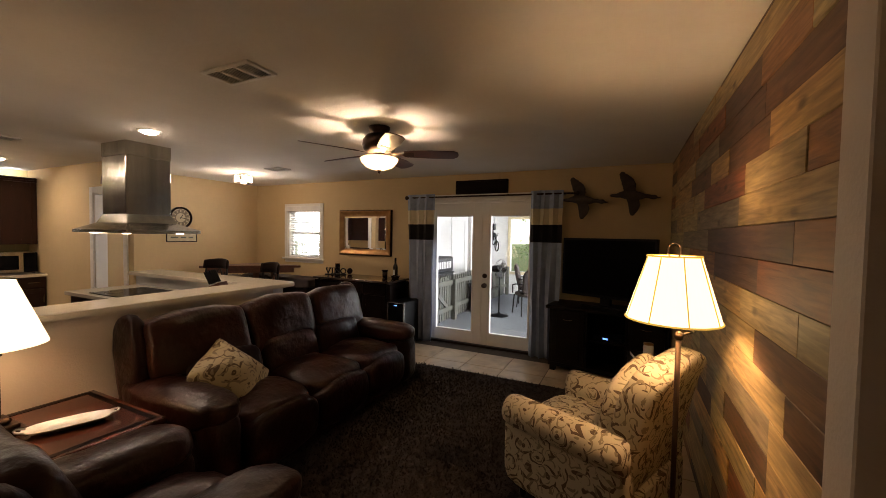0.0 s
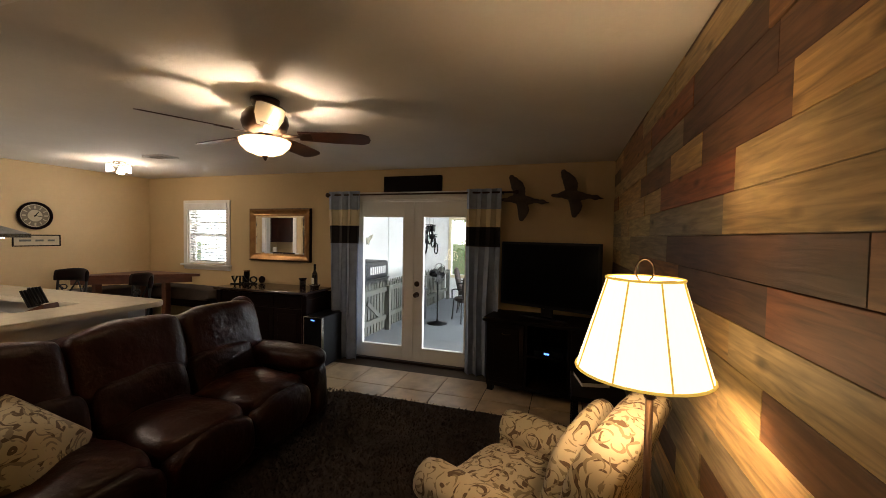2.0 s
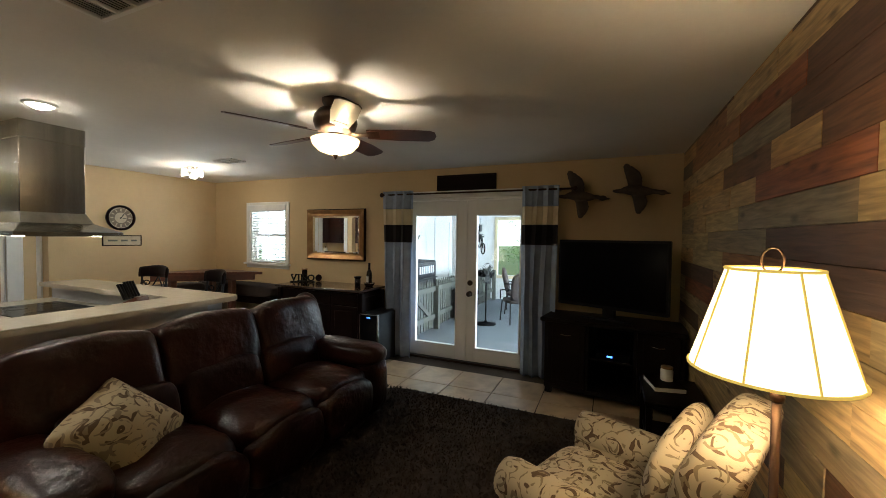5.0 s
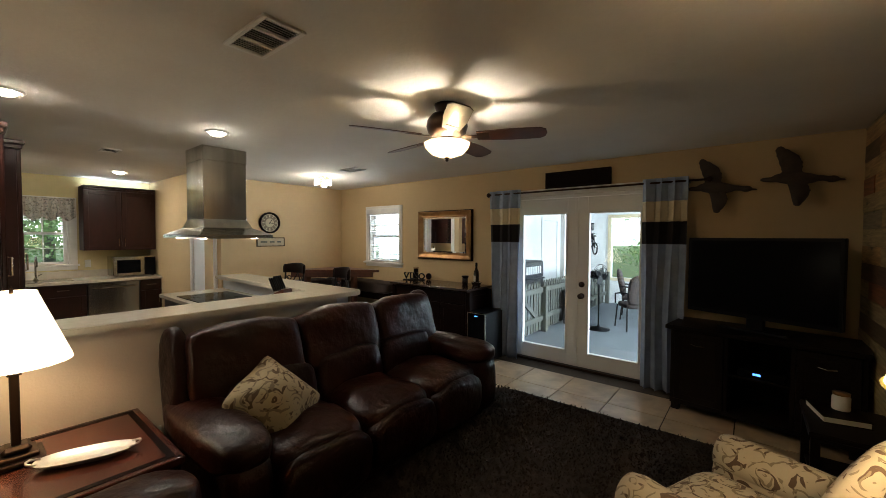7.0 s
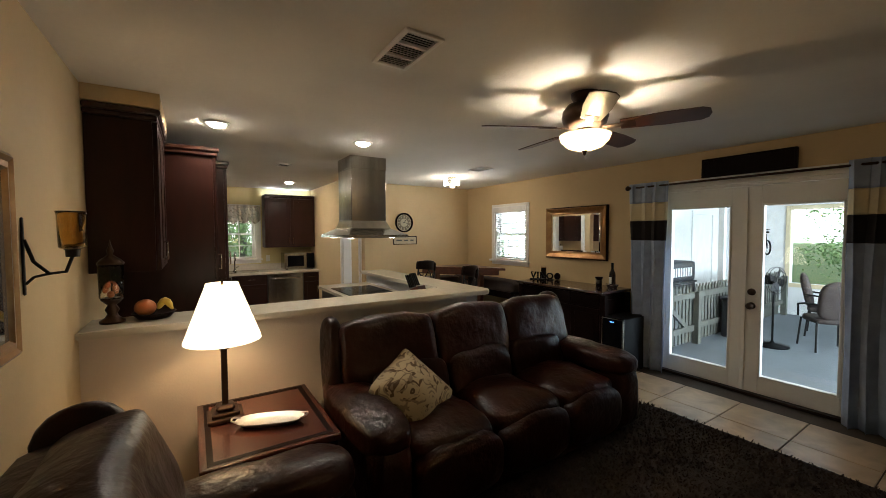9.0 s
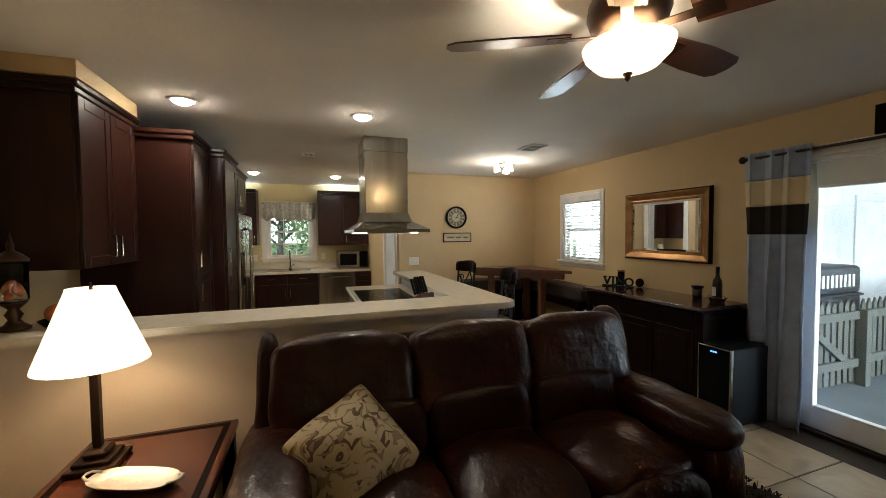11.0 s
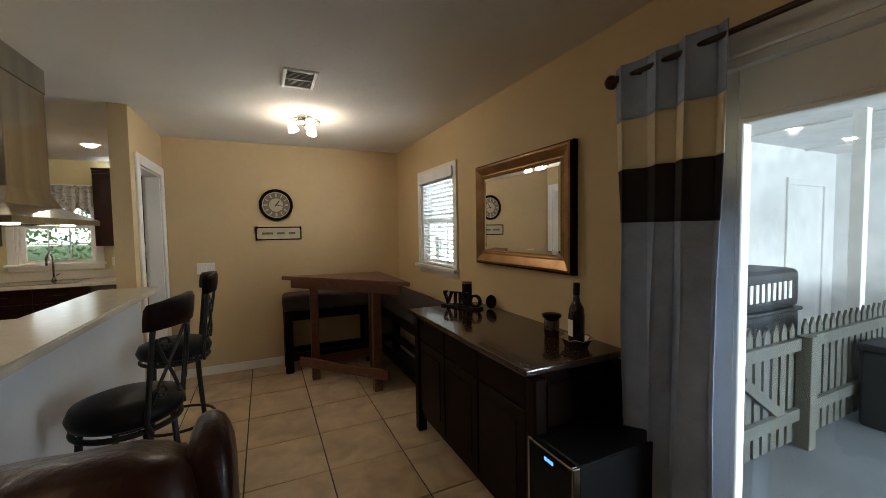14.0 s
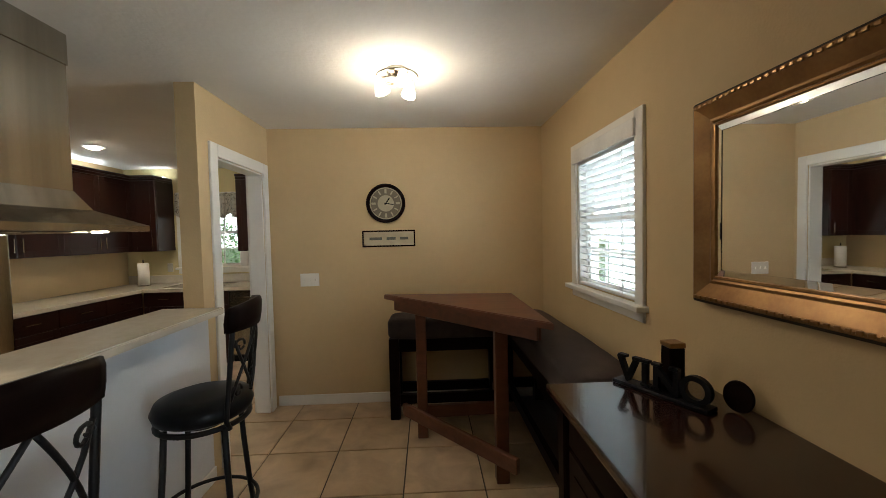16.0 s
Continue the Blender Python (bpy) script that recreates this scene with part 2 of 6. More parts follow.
M = {
    "wall": mat("tan_paint", (0.58, 0.43, 0.235), 0.75, second=(0.52, 0.385, 0.21), scale=2, bump=0.12, bump_scale=90),
    "wall_pale": mat("pale_paint", (0.62, 0.53, 0.44), 0.75, second=(0.56, 0.48, 0.40), scale=2, bump=0.12, bump_scale=90),
    "wall_white": mat("grey_white_paint", (0.62, 0.62, 0.62), 0.7, second=(0.55, 0.55, 0.56), scale=2, bump=0.1, bump_scale=90),
    "wall_kitchen": mat("yellow_paint", (0.66, 0.56, 0.30), 0.75, second=(0.6, 0.5, 0.26), scale=2, bump=0.1, bump_scale=90),
    "ceiling": mat("textured_ceiling", (0.74, 0.70, 0.63), 0.9, second=(0.68, 0.64, 0.57), scale=3, bump=0.16, bump_scale=38),
    "white": mat("white_trim_paint", (0.80, 0.78, 0.73), 0.4, second=(0.73, 0.71, 0.66), scale=4),
    "grout": mat("grout", (0.075, 0.055, 0.04), 0.95, bump=0.3),
    "tile": random_mat("floor_tile", [(0.46, 0.33, 0.20), (0.50, 0.36, 0.23), (0.43, 0.31, 0.19), (0.48, 0.35, 0.22)], 0.32, (1, 1, 1), 5, 0.12, 0.30),
    "plank": random_mat("stained_planks", [(0.42, 0.29, 0.13), (0.48, 0.29, 0.11), (0.15, 0.070, 0.034), (0.42, 0.32, 0.15), (0.24, 0.082, 0.034), (0.24, 0.19, 0.12), (0.44, 0.30, 0.14), (0.30, 0.14, 0.055), (0.10, 0.052, 0.032), (0.34, 0.26, 0.13)], 0.55, (1, 2.2, 26), 2.0, 0.35, 0.6, True),
    "rug": mat("brown_shag", (0.016, 0.009, 0.006), 1.0, second=(0.050, 0.029, 0.020), scale=16, bump=1.0, bump_scale=110),
    "leather": mat("brown_leather", (0.023, 0.0052, 0.003), 0.34, spec=0.22, second=(0.010, 0.0026, 0.0016), scale=5, bump=0.9, bump_scale=17),
    "leather_worn": mat("worn_brown_leather", (0.037, 0.0085, 0.0046), 0.31, spec=0.27, second=(0.015, 0.004, 0.0023), scale=5, bump=0.9, bump_scale=17),
    "cherry": mat("cherry_wood", (0.095, 0.021, 0.010), 0.26, second=(0.05, 0.012, 0.007), scale=3, stretch=(1, 8, 8), coat=0.3),
    "dark_wood": mat("dark_stained_wood", (0.009, 0.0035, 0.0025), 0.40, spec=0.06, second=(0.005, 0.002, 0.0015), scale=4, stretch=(1, 1, 6)),
    "black_wood": mat("black_brown_wood", (0.006, 0.004, 0.003), 0.4, spec=0.12, second=(0.012, 0.008, 0.006), scale=4, stretch=(1, 6, 6)),
    "cabinet": mat("espresso_cabinet", (0.025, 0.007, 0.0045), 0.33, spec=0.26, second=(0.013, 0.0045, 0.003), scale=3, stretch=(5, 5, 1)),
    "mahogany": mat("polished_mahogany", (0.034, 0.010, 0.006), 0.18, second=(0.018, 0.006, 0.004), scale=3, stretch=(1, 7, 7), coat=0.4),
    "pine": mat("stained_pine", (0.14, 0.046, 0.020), 0.42, second=(0.07, 0.023, 0.011), scale=3, stretch=(7, 1, 7)),
    # Vertical reflection streaks are put into the metal's colour by stretched noise.
    "steel": mat("brushed_steel_painted_streaks", (0.46, 0.43, 0.37), 0.20, 1.0, second=(0.28, 0.262, 0.225), scale=1.4, amount=0.7, stretch=(7, 7, 0.2), fine=0.1),
    "chrome": mat("chrome", (0.7, 0.7, 0.7), 0.12, 1.0),
    "pewter": mat("brushed_pewter", (0.72, 0.70, 0.67), 0.42, 0.8, second=(0.58, 0.56, 0.53), scale=30, bump=0.3, bump_scale=80),
    "clock_cream": mat("aged_clock_face", (0.46, 0.40, 0.28), 0.5, second=(0.36, 0.30, 0.20), scale=9),
    "clock_ring": mat("tarnished_clock_ring", (0.17, 0.135, 0.09), 0.5, second=(0.12, 0.09, 0.06), scale=20),
    "plaque": mat("aged_cream_board", (0.50, 0.43, 0.30), 0.7, second=(0.40, 0.33, 0.22), scale=14),
    "strip": mat("cool_light_strip", (0.9, 0.95, 1.0), 0.5, emit=(0.82, 0.93, 1.0), power=32.0),
    "quartz": mat("cream_quartz", (0.60, 0.54, 0.44), 0.16, second=(0.53, 0.47, 0.37), scale=20),
    "black": mat("black_plastic", (0.005, 0.005, 0.006), 0.4, spec=0.15),
    "screen": mat("black_screen", (0.004, 0.004, 0.005), 0.16, spec=0.06),
    "iron": mat("black_iron", (0.007, 0.006, 0.006), 0.5, 0.3, bump=0.2),
    "bronze": mat("oil_rubbed_bronze", (0.05, 0.028, 0.018), 0.4, 0.8),
    "gold": mat("aged_gold", (0.36, 0.20, 0.075), 0.34, 0.75, second=(0.20, 0.10, 0.04), scale=9),
    "mirror": mat("mirror_silver", (0.86, 0.86, 0.85), 0.015, 1.0, second=(0.86, 0.86, 0.85)),
    "glass": glass_mat("pane_glass"),
    "cup_glass": glass_mat("amber_glass", (0.75, 0.55, 0.25), 0.05),
    "curtain_grey": mat("slate_blue_cloth", (0.35, 0.42, 0.56), 0.9, second=(0.25, 0.30, 0.41), scale=10, bump=0.3, bump_scale=250),
    "curtain_cream": mat("cream_cloth", (0.70, 0.60, 0.40), 0.9, second=(0.62, 0.53, 0.35), scale=10, bump=0.3, bump_scale=250),
    "curtain_black": mat("black_brown_cloth", (0.014, 0.011, 0.012), 0.9, bump=0.3, bump_scale=250),
    "scroll": scroll_mat("scroll_fabric", (0.44, 0.37, 0.25), [(0.10, 0.06, 0.03), (0.22, 0.175, 0.105)], 7.6),
    "scroll_small": scroll_mat("scroll_cushion_fabric", (0.45, 0.37, 0.23), [(0.11, 0.07, 0.035), (0.24, 0.19, 0.12)], 6.5),
    "bench": mat("brown_velvet", (0.035, 0.024, 0.022), 0.8, second=(0.06, 0.042, 0.036), scale=9, bump=0.4, bump_scale=120),
    "blind": mat("white_blind_slat", (0.82, 0.82, 0.80), 0.5),
    "shade_warm": mat("cream_lampshade", (0.85, 0.74, 0.52), 0.9, emit=(1.0, 0.80, 0.45), power=2.6),
    "shade_white": mat("white_lampshade", (0.9, 0.8, 0.62), 0.9, emit=(1.0, 0.84, 0.58), power=2.2),
    "shade_seam": mat("lampshade_piping", (0.55, 0.40, 0.10), 0.9, emit=(0.9, 0.6, 0.12), power=0.7),
    "bowl": mat("alabaster_bowl", (0.9, 0.78, 0.55), 0.4, emit=(1.0, 0.80, 0.50), power=3.2),
    "bulb": mat("lit_bulb", (1, 1, 1), 0.4, emit=(1.0, 0.9, 0.72), power=30.0),
    "can_lens": mat("lit_downlight_lens", (1, 1, 1), 0.4, emit=(1.0, 0.9, 0.72), power=190.0),
    "led": mat("blue_display", (0.02, 0.05, 0.2), 0.4, emit=(0.1, 0.3, 1.0), power=3.0),
    "blade": mat("walnut_blade", (0.085, 0.030, 0.017), 0.3, second=(0.05, 0.018, 0.011), scale=4, stretch=(1, 8, 8)),
    "concrete": mat("patio_concrete", (0.17, 0.19, 0.21), 0.8, second=(0.12, 0.135, 0.15), scale=2, bump=0.2),
    "fence": mat("weathered_fence", (0.13, 0.135, 0.115), 0.85, second=(0.09, 0.09, 0.075), scale=6, stretch=(6, 6, 1)),
    "outside_white": mat("white_siding", (0.85, 0.85, 0.84), 0.6),
    "grass": mat("lawn", (0.05, 0.10, 0.025), 0.95, second=(0.09, 0.15, 0.04), scale=4, bump=0.8),
    "leaf": mat("leaves", (0.16, 0.30, 0.10), 0.6, second=(0.26, 0.40, 0.18), scale=3),
    "crate": mat("grey_plastic", (0.020, 0.022, 0.026), 0.5),
    "paper": mat("paper", (0.75, 0.72, 0.65), 0.8),
    "cloth_floral": scroll_mat("valance_fabric", (0.50, 0.46, 0.38), [(0.18, 0.15, 0.12), (0.30, 0.30, 0.28)], 12),
}


def frosted(m, clear):
    """Lets a share of the light straight through, as thin frosted glass does."""
    n, l = m.node_tree.nodes, m.node_tree.links
    t, mix = n.new("ShaderNodeBsdfTransparent"), n.new("ShaderNodeMixShader")
    t.inputs["Color"].default_value = (1.0, 0.9, 0.72, 1)
    mix.inputs["Fac"].default_value = clear
    l.new(n["Principled BSDF"].outputs[0], mix.inputs[1]), l.new(t.outputs[0], mix.inputs[2])
    l.new(mix.outputs[0], n["Material Output"].inputs["Surface"])


frosted(M["bowl"], 0.4)

# ---- mesh helpers ----
def thing(name, label, category, at=(0, 0, 0), rz=0, group="", kind=""):
    e = new(name)
    e.matrix_world = pose(*at, 0, 0, rz)
    return tagged(e, label, category, group, kind)


def part(name, bm, material, parent=None, label="", smooth=False):
    me = bpy.data.meshes.new(name)
    bmesh.ops.recalc_face_normals(bm, faces=bm.faces)
    bm.to_mesh(me)
    bm.free()
    if smooth:
        for p in me.polygons:
            p.use_smooth = True
    me.materials.append(M[material])
    ob = new(name, me)
    if parent:
        ob.parent = parent
    if label:
        ob["label"] = label
    return ob


def box(x0, x1, y0, y1, z0, z1, bevel=0.0, seg=1, bm=None):
    bm = bm or bmesh.new()
    r = bmesh.ops.create_cube(bm, size=1.0)
    vs = r["verts"]
    for v in vs:
        v.co = Vector(((x0 + x1) / 2 + v.co.x * (x1 - x0), (y0 + y1) / 2 + v.co.y * (y1 - y0), (z0 + z1) / 2 + v.co.z * (z1 - z0)))
    if bevel:
        es = list({e for v in vs for e in v.link_edges})
        bmesh.ops.bevel(bm, geom=es, offset=min(bevel, 0.49 * min(abs(x1 - x0), abs(y1 - y0), abs(z1 - z0))), segments=seg, affect='EDGES', profile=0.6)
    return bm


def lathe(profile, seg=24, at=(0, 0, 0), bm=None, loop=False):
    """A solid of revolution from (radius, height) pairs."""
    bm = bm or bmesh.new()
    rings = []
    for r, z in profile:
        rings.append([bm.verts.new((at[0] + r * math.cos(2 * math.pi * k / seg), at[1] + r * math.sin(2 * math.pi * k / seg), at[2] + z)) for k in range(seg)])
    for a, b in zip(rings, rings[1:] + (rings[:1] if loop else [])):
        for k in range(seg):
            bm.faces.new((a[k], a[(k + 1) % seg], b[(k + 1) % seg], b[k]))
    for ring in () if loop else (rings[0], rings[-1]):
        if (ring[0].co - ring[seg // 2].co).length > 1e-4:
            bm.faces.new(ring)
    return bm


def tube(points, radius, seg=8, bm=None, closed=False):
    """A bent rod through points; radius may be a list."""
    bm = bm or bmesh.new()
    pts = [Vector(p) for p in points]
    n = len(pts)
    rad = radius if isinstance(radius, (list, tuple)) else [radius] * n
    rings, up = [], Vector((0.3, 0.2, 0.93))
    for k, p in enumerate(pts):
        a, b = (pts[(k - 1) % n], pts[(k + 1) % n]) if closed else (pts[max(k - 1, 0)], pts[min(k + 1, n - 1)])
        d = (b - a).normalized()
        s = d.cross(up)
        if s.length < 1e-3:
            s = d.cross(Vector((1, 0, 0)))
        s.normalize()
        u = s.cross(d)
        rings.append([bm.verts.new(p + rad[k] * (math.cos(2 * math.pi * j / seg) * s + math.sin(2 * math.pi * j / seg) * u)) for j in range(seg)])
    pairs = list(zip(rings, rings[1:])) + ([(rings[-1], rings[0])] if closed else [])
    for a, b in pairs:
        for j in range(seg):
            bm.faces.new((a[j], a[(j + 1) % seg], b[(j + 1) % seg], b[j]))
    if not closed:
        bm.faces.new(rings[0]), bm.faces.new(rings[-1])
    return bm


def cushion(sx, sy, sz, at=(0, 0, 0), puff=0.25, cuts=7, noise_amt=0.0, turn=None, power=4.0, seed=0.0):
    """A soft, puffed block: a rounded box whose faces bulge, with creases of noise."""
    bm = bmesh.new()
    bmesh.ops.create_cube(bm, size=2.0)
    bmesh.ops.subdivide_edges(bm, edges=bm.edges[:], cuts=cuts, use_grid_fill=True)
    m = turn or Matrix.Identity(4)
    for v in bm.verts:
        p = v.co.copy()
        k = (abs(p.x) ** power + abs(p.y) ** power + abs(p.z) ** power) ** (1 / power)
        q = p / k
        q = p.lerp(q, 0.85)
        bulge = 1 + puff * (1 - min(1, abs(p.x)) ** 2) * (1 - min(1, abs(p.y)) ** 2) if abs(p.z) > 0.5 else 1.0
        w = Vector((q.x * sx / 2, q.y * sy / 2, q.z * sz / 2 * bulge))
        if noise_amt:
            w += noise_amt * noise.noise_vector(w * 7 + Vector((seed, seed * 2, seed * 3)))
        v.co = m @ w + Vector(at)
    return bm


def prism(outline, z0, z1, bevel=0.0, bm=None):
    """A flat slab from an outline of (x, y) pairs."""
    bm = bm or bmesh.new()
    lo = [bm.verts.new((x, y, z0)) for x, y in outline]
    f = bm.faces.new(lo)
    r = bmesh.ops.extrude_face_region(bm, geom=[f])
    vs = [g for g in r["geom"] if isinstance(g, bmesh.types.BMVert)]
    bmesh.ops.translate(bm, verts=vs, vec=(0, 0, z1 - z0))
    if bevel:
        bmesh.ops.bevel(bm, geom=[e for e in bm.edges], offset=bevel, segments=2, affect='EDGES')
    return bm


def wall(name, axis, p0, p1, u0, u1, z0, z1, holes, material, label):
    """A wall with thickness p0..p1 along axis, u0..u1 long, with holes (u0, u1, z0, z1) that go through."""
    us = sorted({u0, u1, *[h for o in holes for h in o[:2]]})
    zs = sorted({z0, z1, *[h for o in holes for h in o[2:]]})
    solid = {}
    for i in range(len(us) - 1):
        for j in range(len(zs) - 1):
            cu, cz = (us[i] + us[i + 1]) / 2, (zs[j] + zs[j + 1]) / 2
            solid[i, j] = not any(o[0] < cu < o[1] and o[2] < cz < o[3] for o in holes)
    bm = bmesh.new()

    def quad(*pts):
        bm.faces.new([bm.verts.new((p, u, z) if axis == "x" else (u, p, z)) for p, u, z in pts])
    for (i, j), s in solid.items():
        if not s:
            continue
        a, b, c, d = us[i], us[i + 1], zs[j], zs[j + 1]
        for p in (p0, p1):
            quad((p, a, c), (p, b, c), (p, b, d), (p, a, d))
        for k, u in ((i - 1, a), (i + 1, b)):
            if not solid.get((k, j)):
                quad((p0, u, c), (p1, u, c), (p1, u, d), (p0, u, d))
        for k, z in ((j - 1, c), (j + 1, d)):
            if not solid.get((i, k)):
                quad((p0, a, z), (p1, a, z), (p1, b, z), (p0, b, z))
    bmesh.ops.remove_doubles(bm, verts=bm.verts[:], dist=1e-5)
    return tagged(part(name, bm, material), label, "wall", kind="structure")

# ---- structure ----
DOOR = (-1.63, 0.11, 0.0, 2.07)
WIN = (-4.46, -3.706, 1.13, 2.01)
KWIN = (2.99, 3.76, 1.13, 2.05)
wall("wall_north", "y", WALL_N, WALL_N + 0.15, CLOCK_X - 0.12, PLANK_X + 0.15, 0, CEIL, [DOOR, WIN], "wall", "tan painted plaster wall with patio doors and window")
wall("wall_clock", "x", CLOCK_X - 0.12, CLOCK_X, DIV_Y + 0.12, WALL_N, 0, CEIL, [], "wall", "tan painted plaster wall behind the clock")
wall("wall_divider", "y", DIV_Y, DIV_Y + 0.12, KIT_X, -4.24, 0, CEIL, [(-5.155, -4.44, 0, 2.035)], "wall", "tan painted wall stub with a cased doorway to the kitchen")
wall("wall_kitchen", "x", KIT_X - 0.15, KIT_X, WALL_S - 0.12, DIV_Y + 0.12, 0, CEIL, [KWIN], "wall_kitchen", "yellow painted kitchen wall with a window over the sink")
wall("wall_south", "y", WALL_S - 0.12, WALL_S, KIT_X, PLANK_X + 0.15, 0, CEIL, [(0.55, 1.50, 0, 2.06)], "wall", "tan painted plaster wall with a doorway")
wall("wall_east", "x", PLANK_X + 0.02, PLANK_X + 0.15, WALL_S, WALL_N, 0, CEIL, [], "wall_pale", "painted wall behind the stained planks")
wall("wall_hall", "y", 0.55, 0.67, -0.6, 1.7, 0, CEIL, [], "wall_pale", "plain painted hall wall")
wall("wall_hall_west", "x", -0.72, -0.6, 0.55, WALL_S - 0.12, 0, CEIL, [], "wall_pale", "plain painted hall wall")
wall("wall_hall_east", "x", 1.58, 1.7, 0.55, WALL_S - 0.12, 0, CEIL, [], "wall_pale", "plain painted hall wall")
wall("half_wall_bar", "x", -2.04, -1.92, WALL_S, 4.765, 0, 1.045, [], "wall_pale", "pale painted half wall under the bar top")
wall("half_wall_stools", "y", 4.765, 4.885, -4.24, -1.92, 0, 1.045, [], "wall_white", "off-white painted half wall behind the bar stools")

bm = box(KIT_X - 0.15, PLANK_X + 0.15, 0.55, WALL_N + 0.15, CEIL, CEIL + 0.12)
tagged(part("ceiling", bm, "ceiling"), "off-white knockdown-textured plaster ceiling", "ceiling", kind="structure")
floor = tagged(part("floor", box(KIT_X - 0.15, PLANK_X + 0.15, 0.55, WALL_N + 0.15, -0.15, -0.007), "grout"), "beige ceramic tile floor with dark grout", "floor", kind="structure")
ground = tagged(part("ground", box(-400, 400, -400, 400, -0.35, -0.17), "grass"), "green lawn round the house", "ground", kind="structure")


def trim(name, x0, x1, y0, y1, z0, z1, label, material="white", bevel=0.004):
    return tagged(part(name, box(x0, x1, y0, y1, z0, z1, bevel), material), label, "trim", kind="structure")


BB = "white painted wooden baseboard"
trim("baseboard", CLOCK_X, CLOCK_X + 0.014, 4.89, WALL_N, 0.0, 0.09, BB)
trim("baseboard", CLOCK_X + 0.014, -1.75, WALL_N - 0.014, WALL_N, 0.0, 0.09, BB)
trim("baseboard", 0.21, PLANK_X, WALL_N - 0.014, WALL_N, 0.0, 0.09, BB)
trim("baseboard", -1.92, -1.906, WALL_S + 0.014, 4.885, 0.0, 0.09, BB)
trim("baseboard", -1.92, 0.45, WALL_S, WALL_S + 0.014, 0.0, 0.09, BB)
trim("baseboard", -4.24, -1.92, 4.885, 4.899, 0.0, 0.09, BB)
trim("trim", 1.492, PLANK_X + 0.02, 3.17, 3.29, 0.0, CEIL, "cream painted corner casing at the end of the planks", "wall_pale")
# doorway to the kitchen
for x0, x1, z0, z1 in ((-5.24, -5.155, 0, 2.12), (-4.44, -4.355, 0, 2.12), (-5.155, -4.44, 2.035, 2.12)):
    trim("trim", x0, x1, DIV_Y + 0.12, DIV_Y + 0.138, z0, z1, "white painted door casing")
    trim("trim", x0, x1, DIV_Y - 0.018, DIV_Y, z0, z1, "white painted door casing")
for x0, x1, z0, z1 in ((-5.155, -5.14, 0, 2.02), (-4.455, -4.44, 0, 2.02), (-5.155, -4.44, 2.02, 2.035)):
    trim("trim", x0, x1, DIV_Y, DIV_Y + 0.12, z0, z1, "white painted door jamb")
for x0, x1, z0, z1 in ((0.45, 0.55, 0, 2.15), (0.55, 1.50, 2.06, 2.15)):
    trim("trim", x0, x1, WALL_S, WALL_S + 0.018, z0, z1, "white painted door casing")

# ---- patio doors ----
door = thing("door_1", "white double patio doors with full glass panes, closed", "door", ((DOOR[0] + DOOR[1]) / 2, WALL_N + 0.06, 0), kind="structure")
W2 = (DOOR[1] - DOOR[0]) / 2
for side in (-1, 1):
    part("jamb", box(side * W2 - 0.03 * (side > 0), side * W2 + 0.03 * (side < 0), -0.06, 0.09, 0, 2.07, 0.003), "white", door)
    part("casing", box(min(side * W2, side * (W2 + 0.085)), max(side * W2, side * (W2 + 0.085)), -0.082, -0.06, 0, 2.155, 0.005), "white", door)
part("head_jamb", box(-W2 + 0.03, W2 - 0.03, -0.06, 0.09, 2.04, 2.07), "white", door)
part("head_casing", box(-W2, W2, -0.082, -0.06, 2.07, 2.155, 0.005), "white", door)
part("threshold", box(-W2 + 0.03, W2 - 0.03, -0.08, 0.09, -0.004, 0.025, 0.004), "bronze", door, "dark metal threshold")
for side in (-1, 1):
    x0, x1 = (-W2 + 0.033, -0.003) if side < 0 else (0.003, W2 - 0.033)
    g0, g1 = (-0.716, -0.12) if side < 0 else (0.12, 0.69)
    z0, z1 = 0.185, 1.862
    leaf = part("door_leaf", box(x0, g0, -0.03, 0.015, 0.028, 2.036, 0.003), "white", door)
    for nm, a in (("stile", (g1, x1, -0.03, 0.015, 0.028, 2.036)), ("rail", (g0, g1, -0.03, 0.015, 0.028, z0)), ("rail", (g0, g1, -0.03, 0.015, z1, 2.036))):
        part(nm, box(*a, 0.003), "white", leaf)
    for a in ((g0, g0 + 0.02, z0, z1), (g1 - 0.02, g1, z0, z1), (g0 + 0.02, g1 - 0.02, z0, z0 + 0.02), (g0 + 0.02, g1 - 0.02, z1 - 0.02, z1)):
        part("glazing_bead", box(a[0], a[1], -0.036, 0.02, a[2], a[3], 0.004), "white", leaf)
    pane = part("pane", box(g0 + 0.01, g1 - 0.01, -0.008, -0.003, z0 + 0.01, z1 - 0.01), "glass", leaf)
    pane.visible_shadow = False
    if side > 0:
        for z, r in ((1.01, 0.028), (0.875, 0.032)):
            bmk = lathe([(0.034, 0), (0.034, 0.006), (0.012, 0.012), (0.012, 0.035), (r * 0.8, 0.042), (r, 0.058), (r * 0.7, 0.075), (0.001, 0.08)] if z < 0.9 else [(0.034, 0), (0.034, 0.012), (0.026, 0.02), (0.001, 0.021)], 16)
            bmesh.ops.transform(bmk, matrix=pose(x0 + 0.055, -0.03, z, 90, 0, 0), verts=bmk.verts)
            part("door_knob" if z < 0.9 else "deadbolt", bmk, "bronze", leaf, "dark bronze hardware", True)
part("astragal", box(-0.028, 0.012, -0.04, -0.03, 0.03, 2.03, 0.002), "white", door)


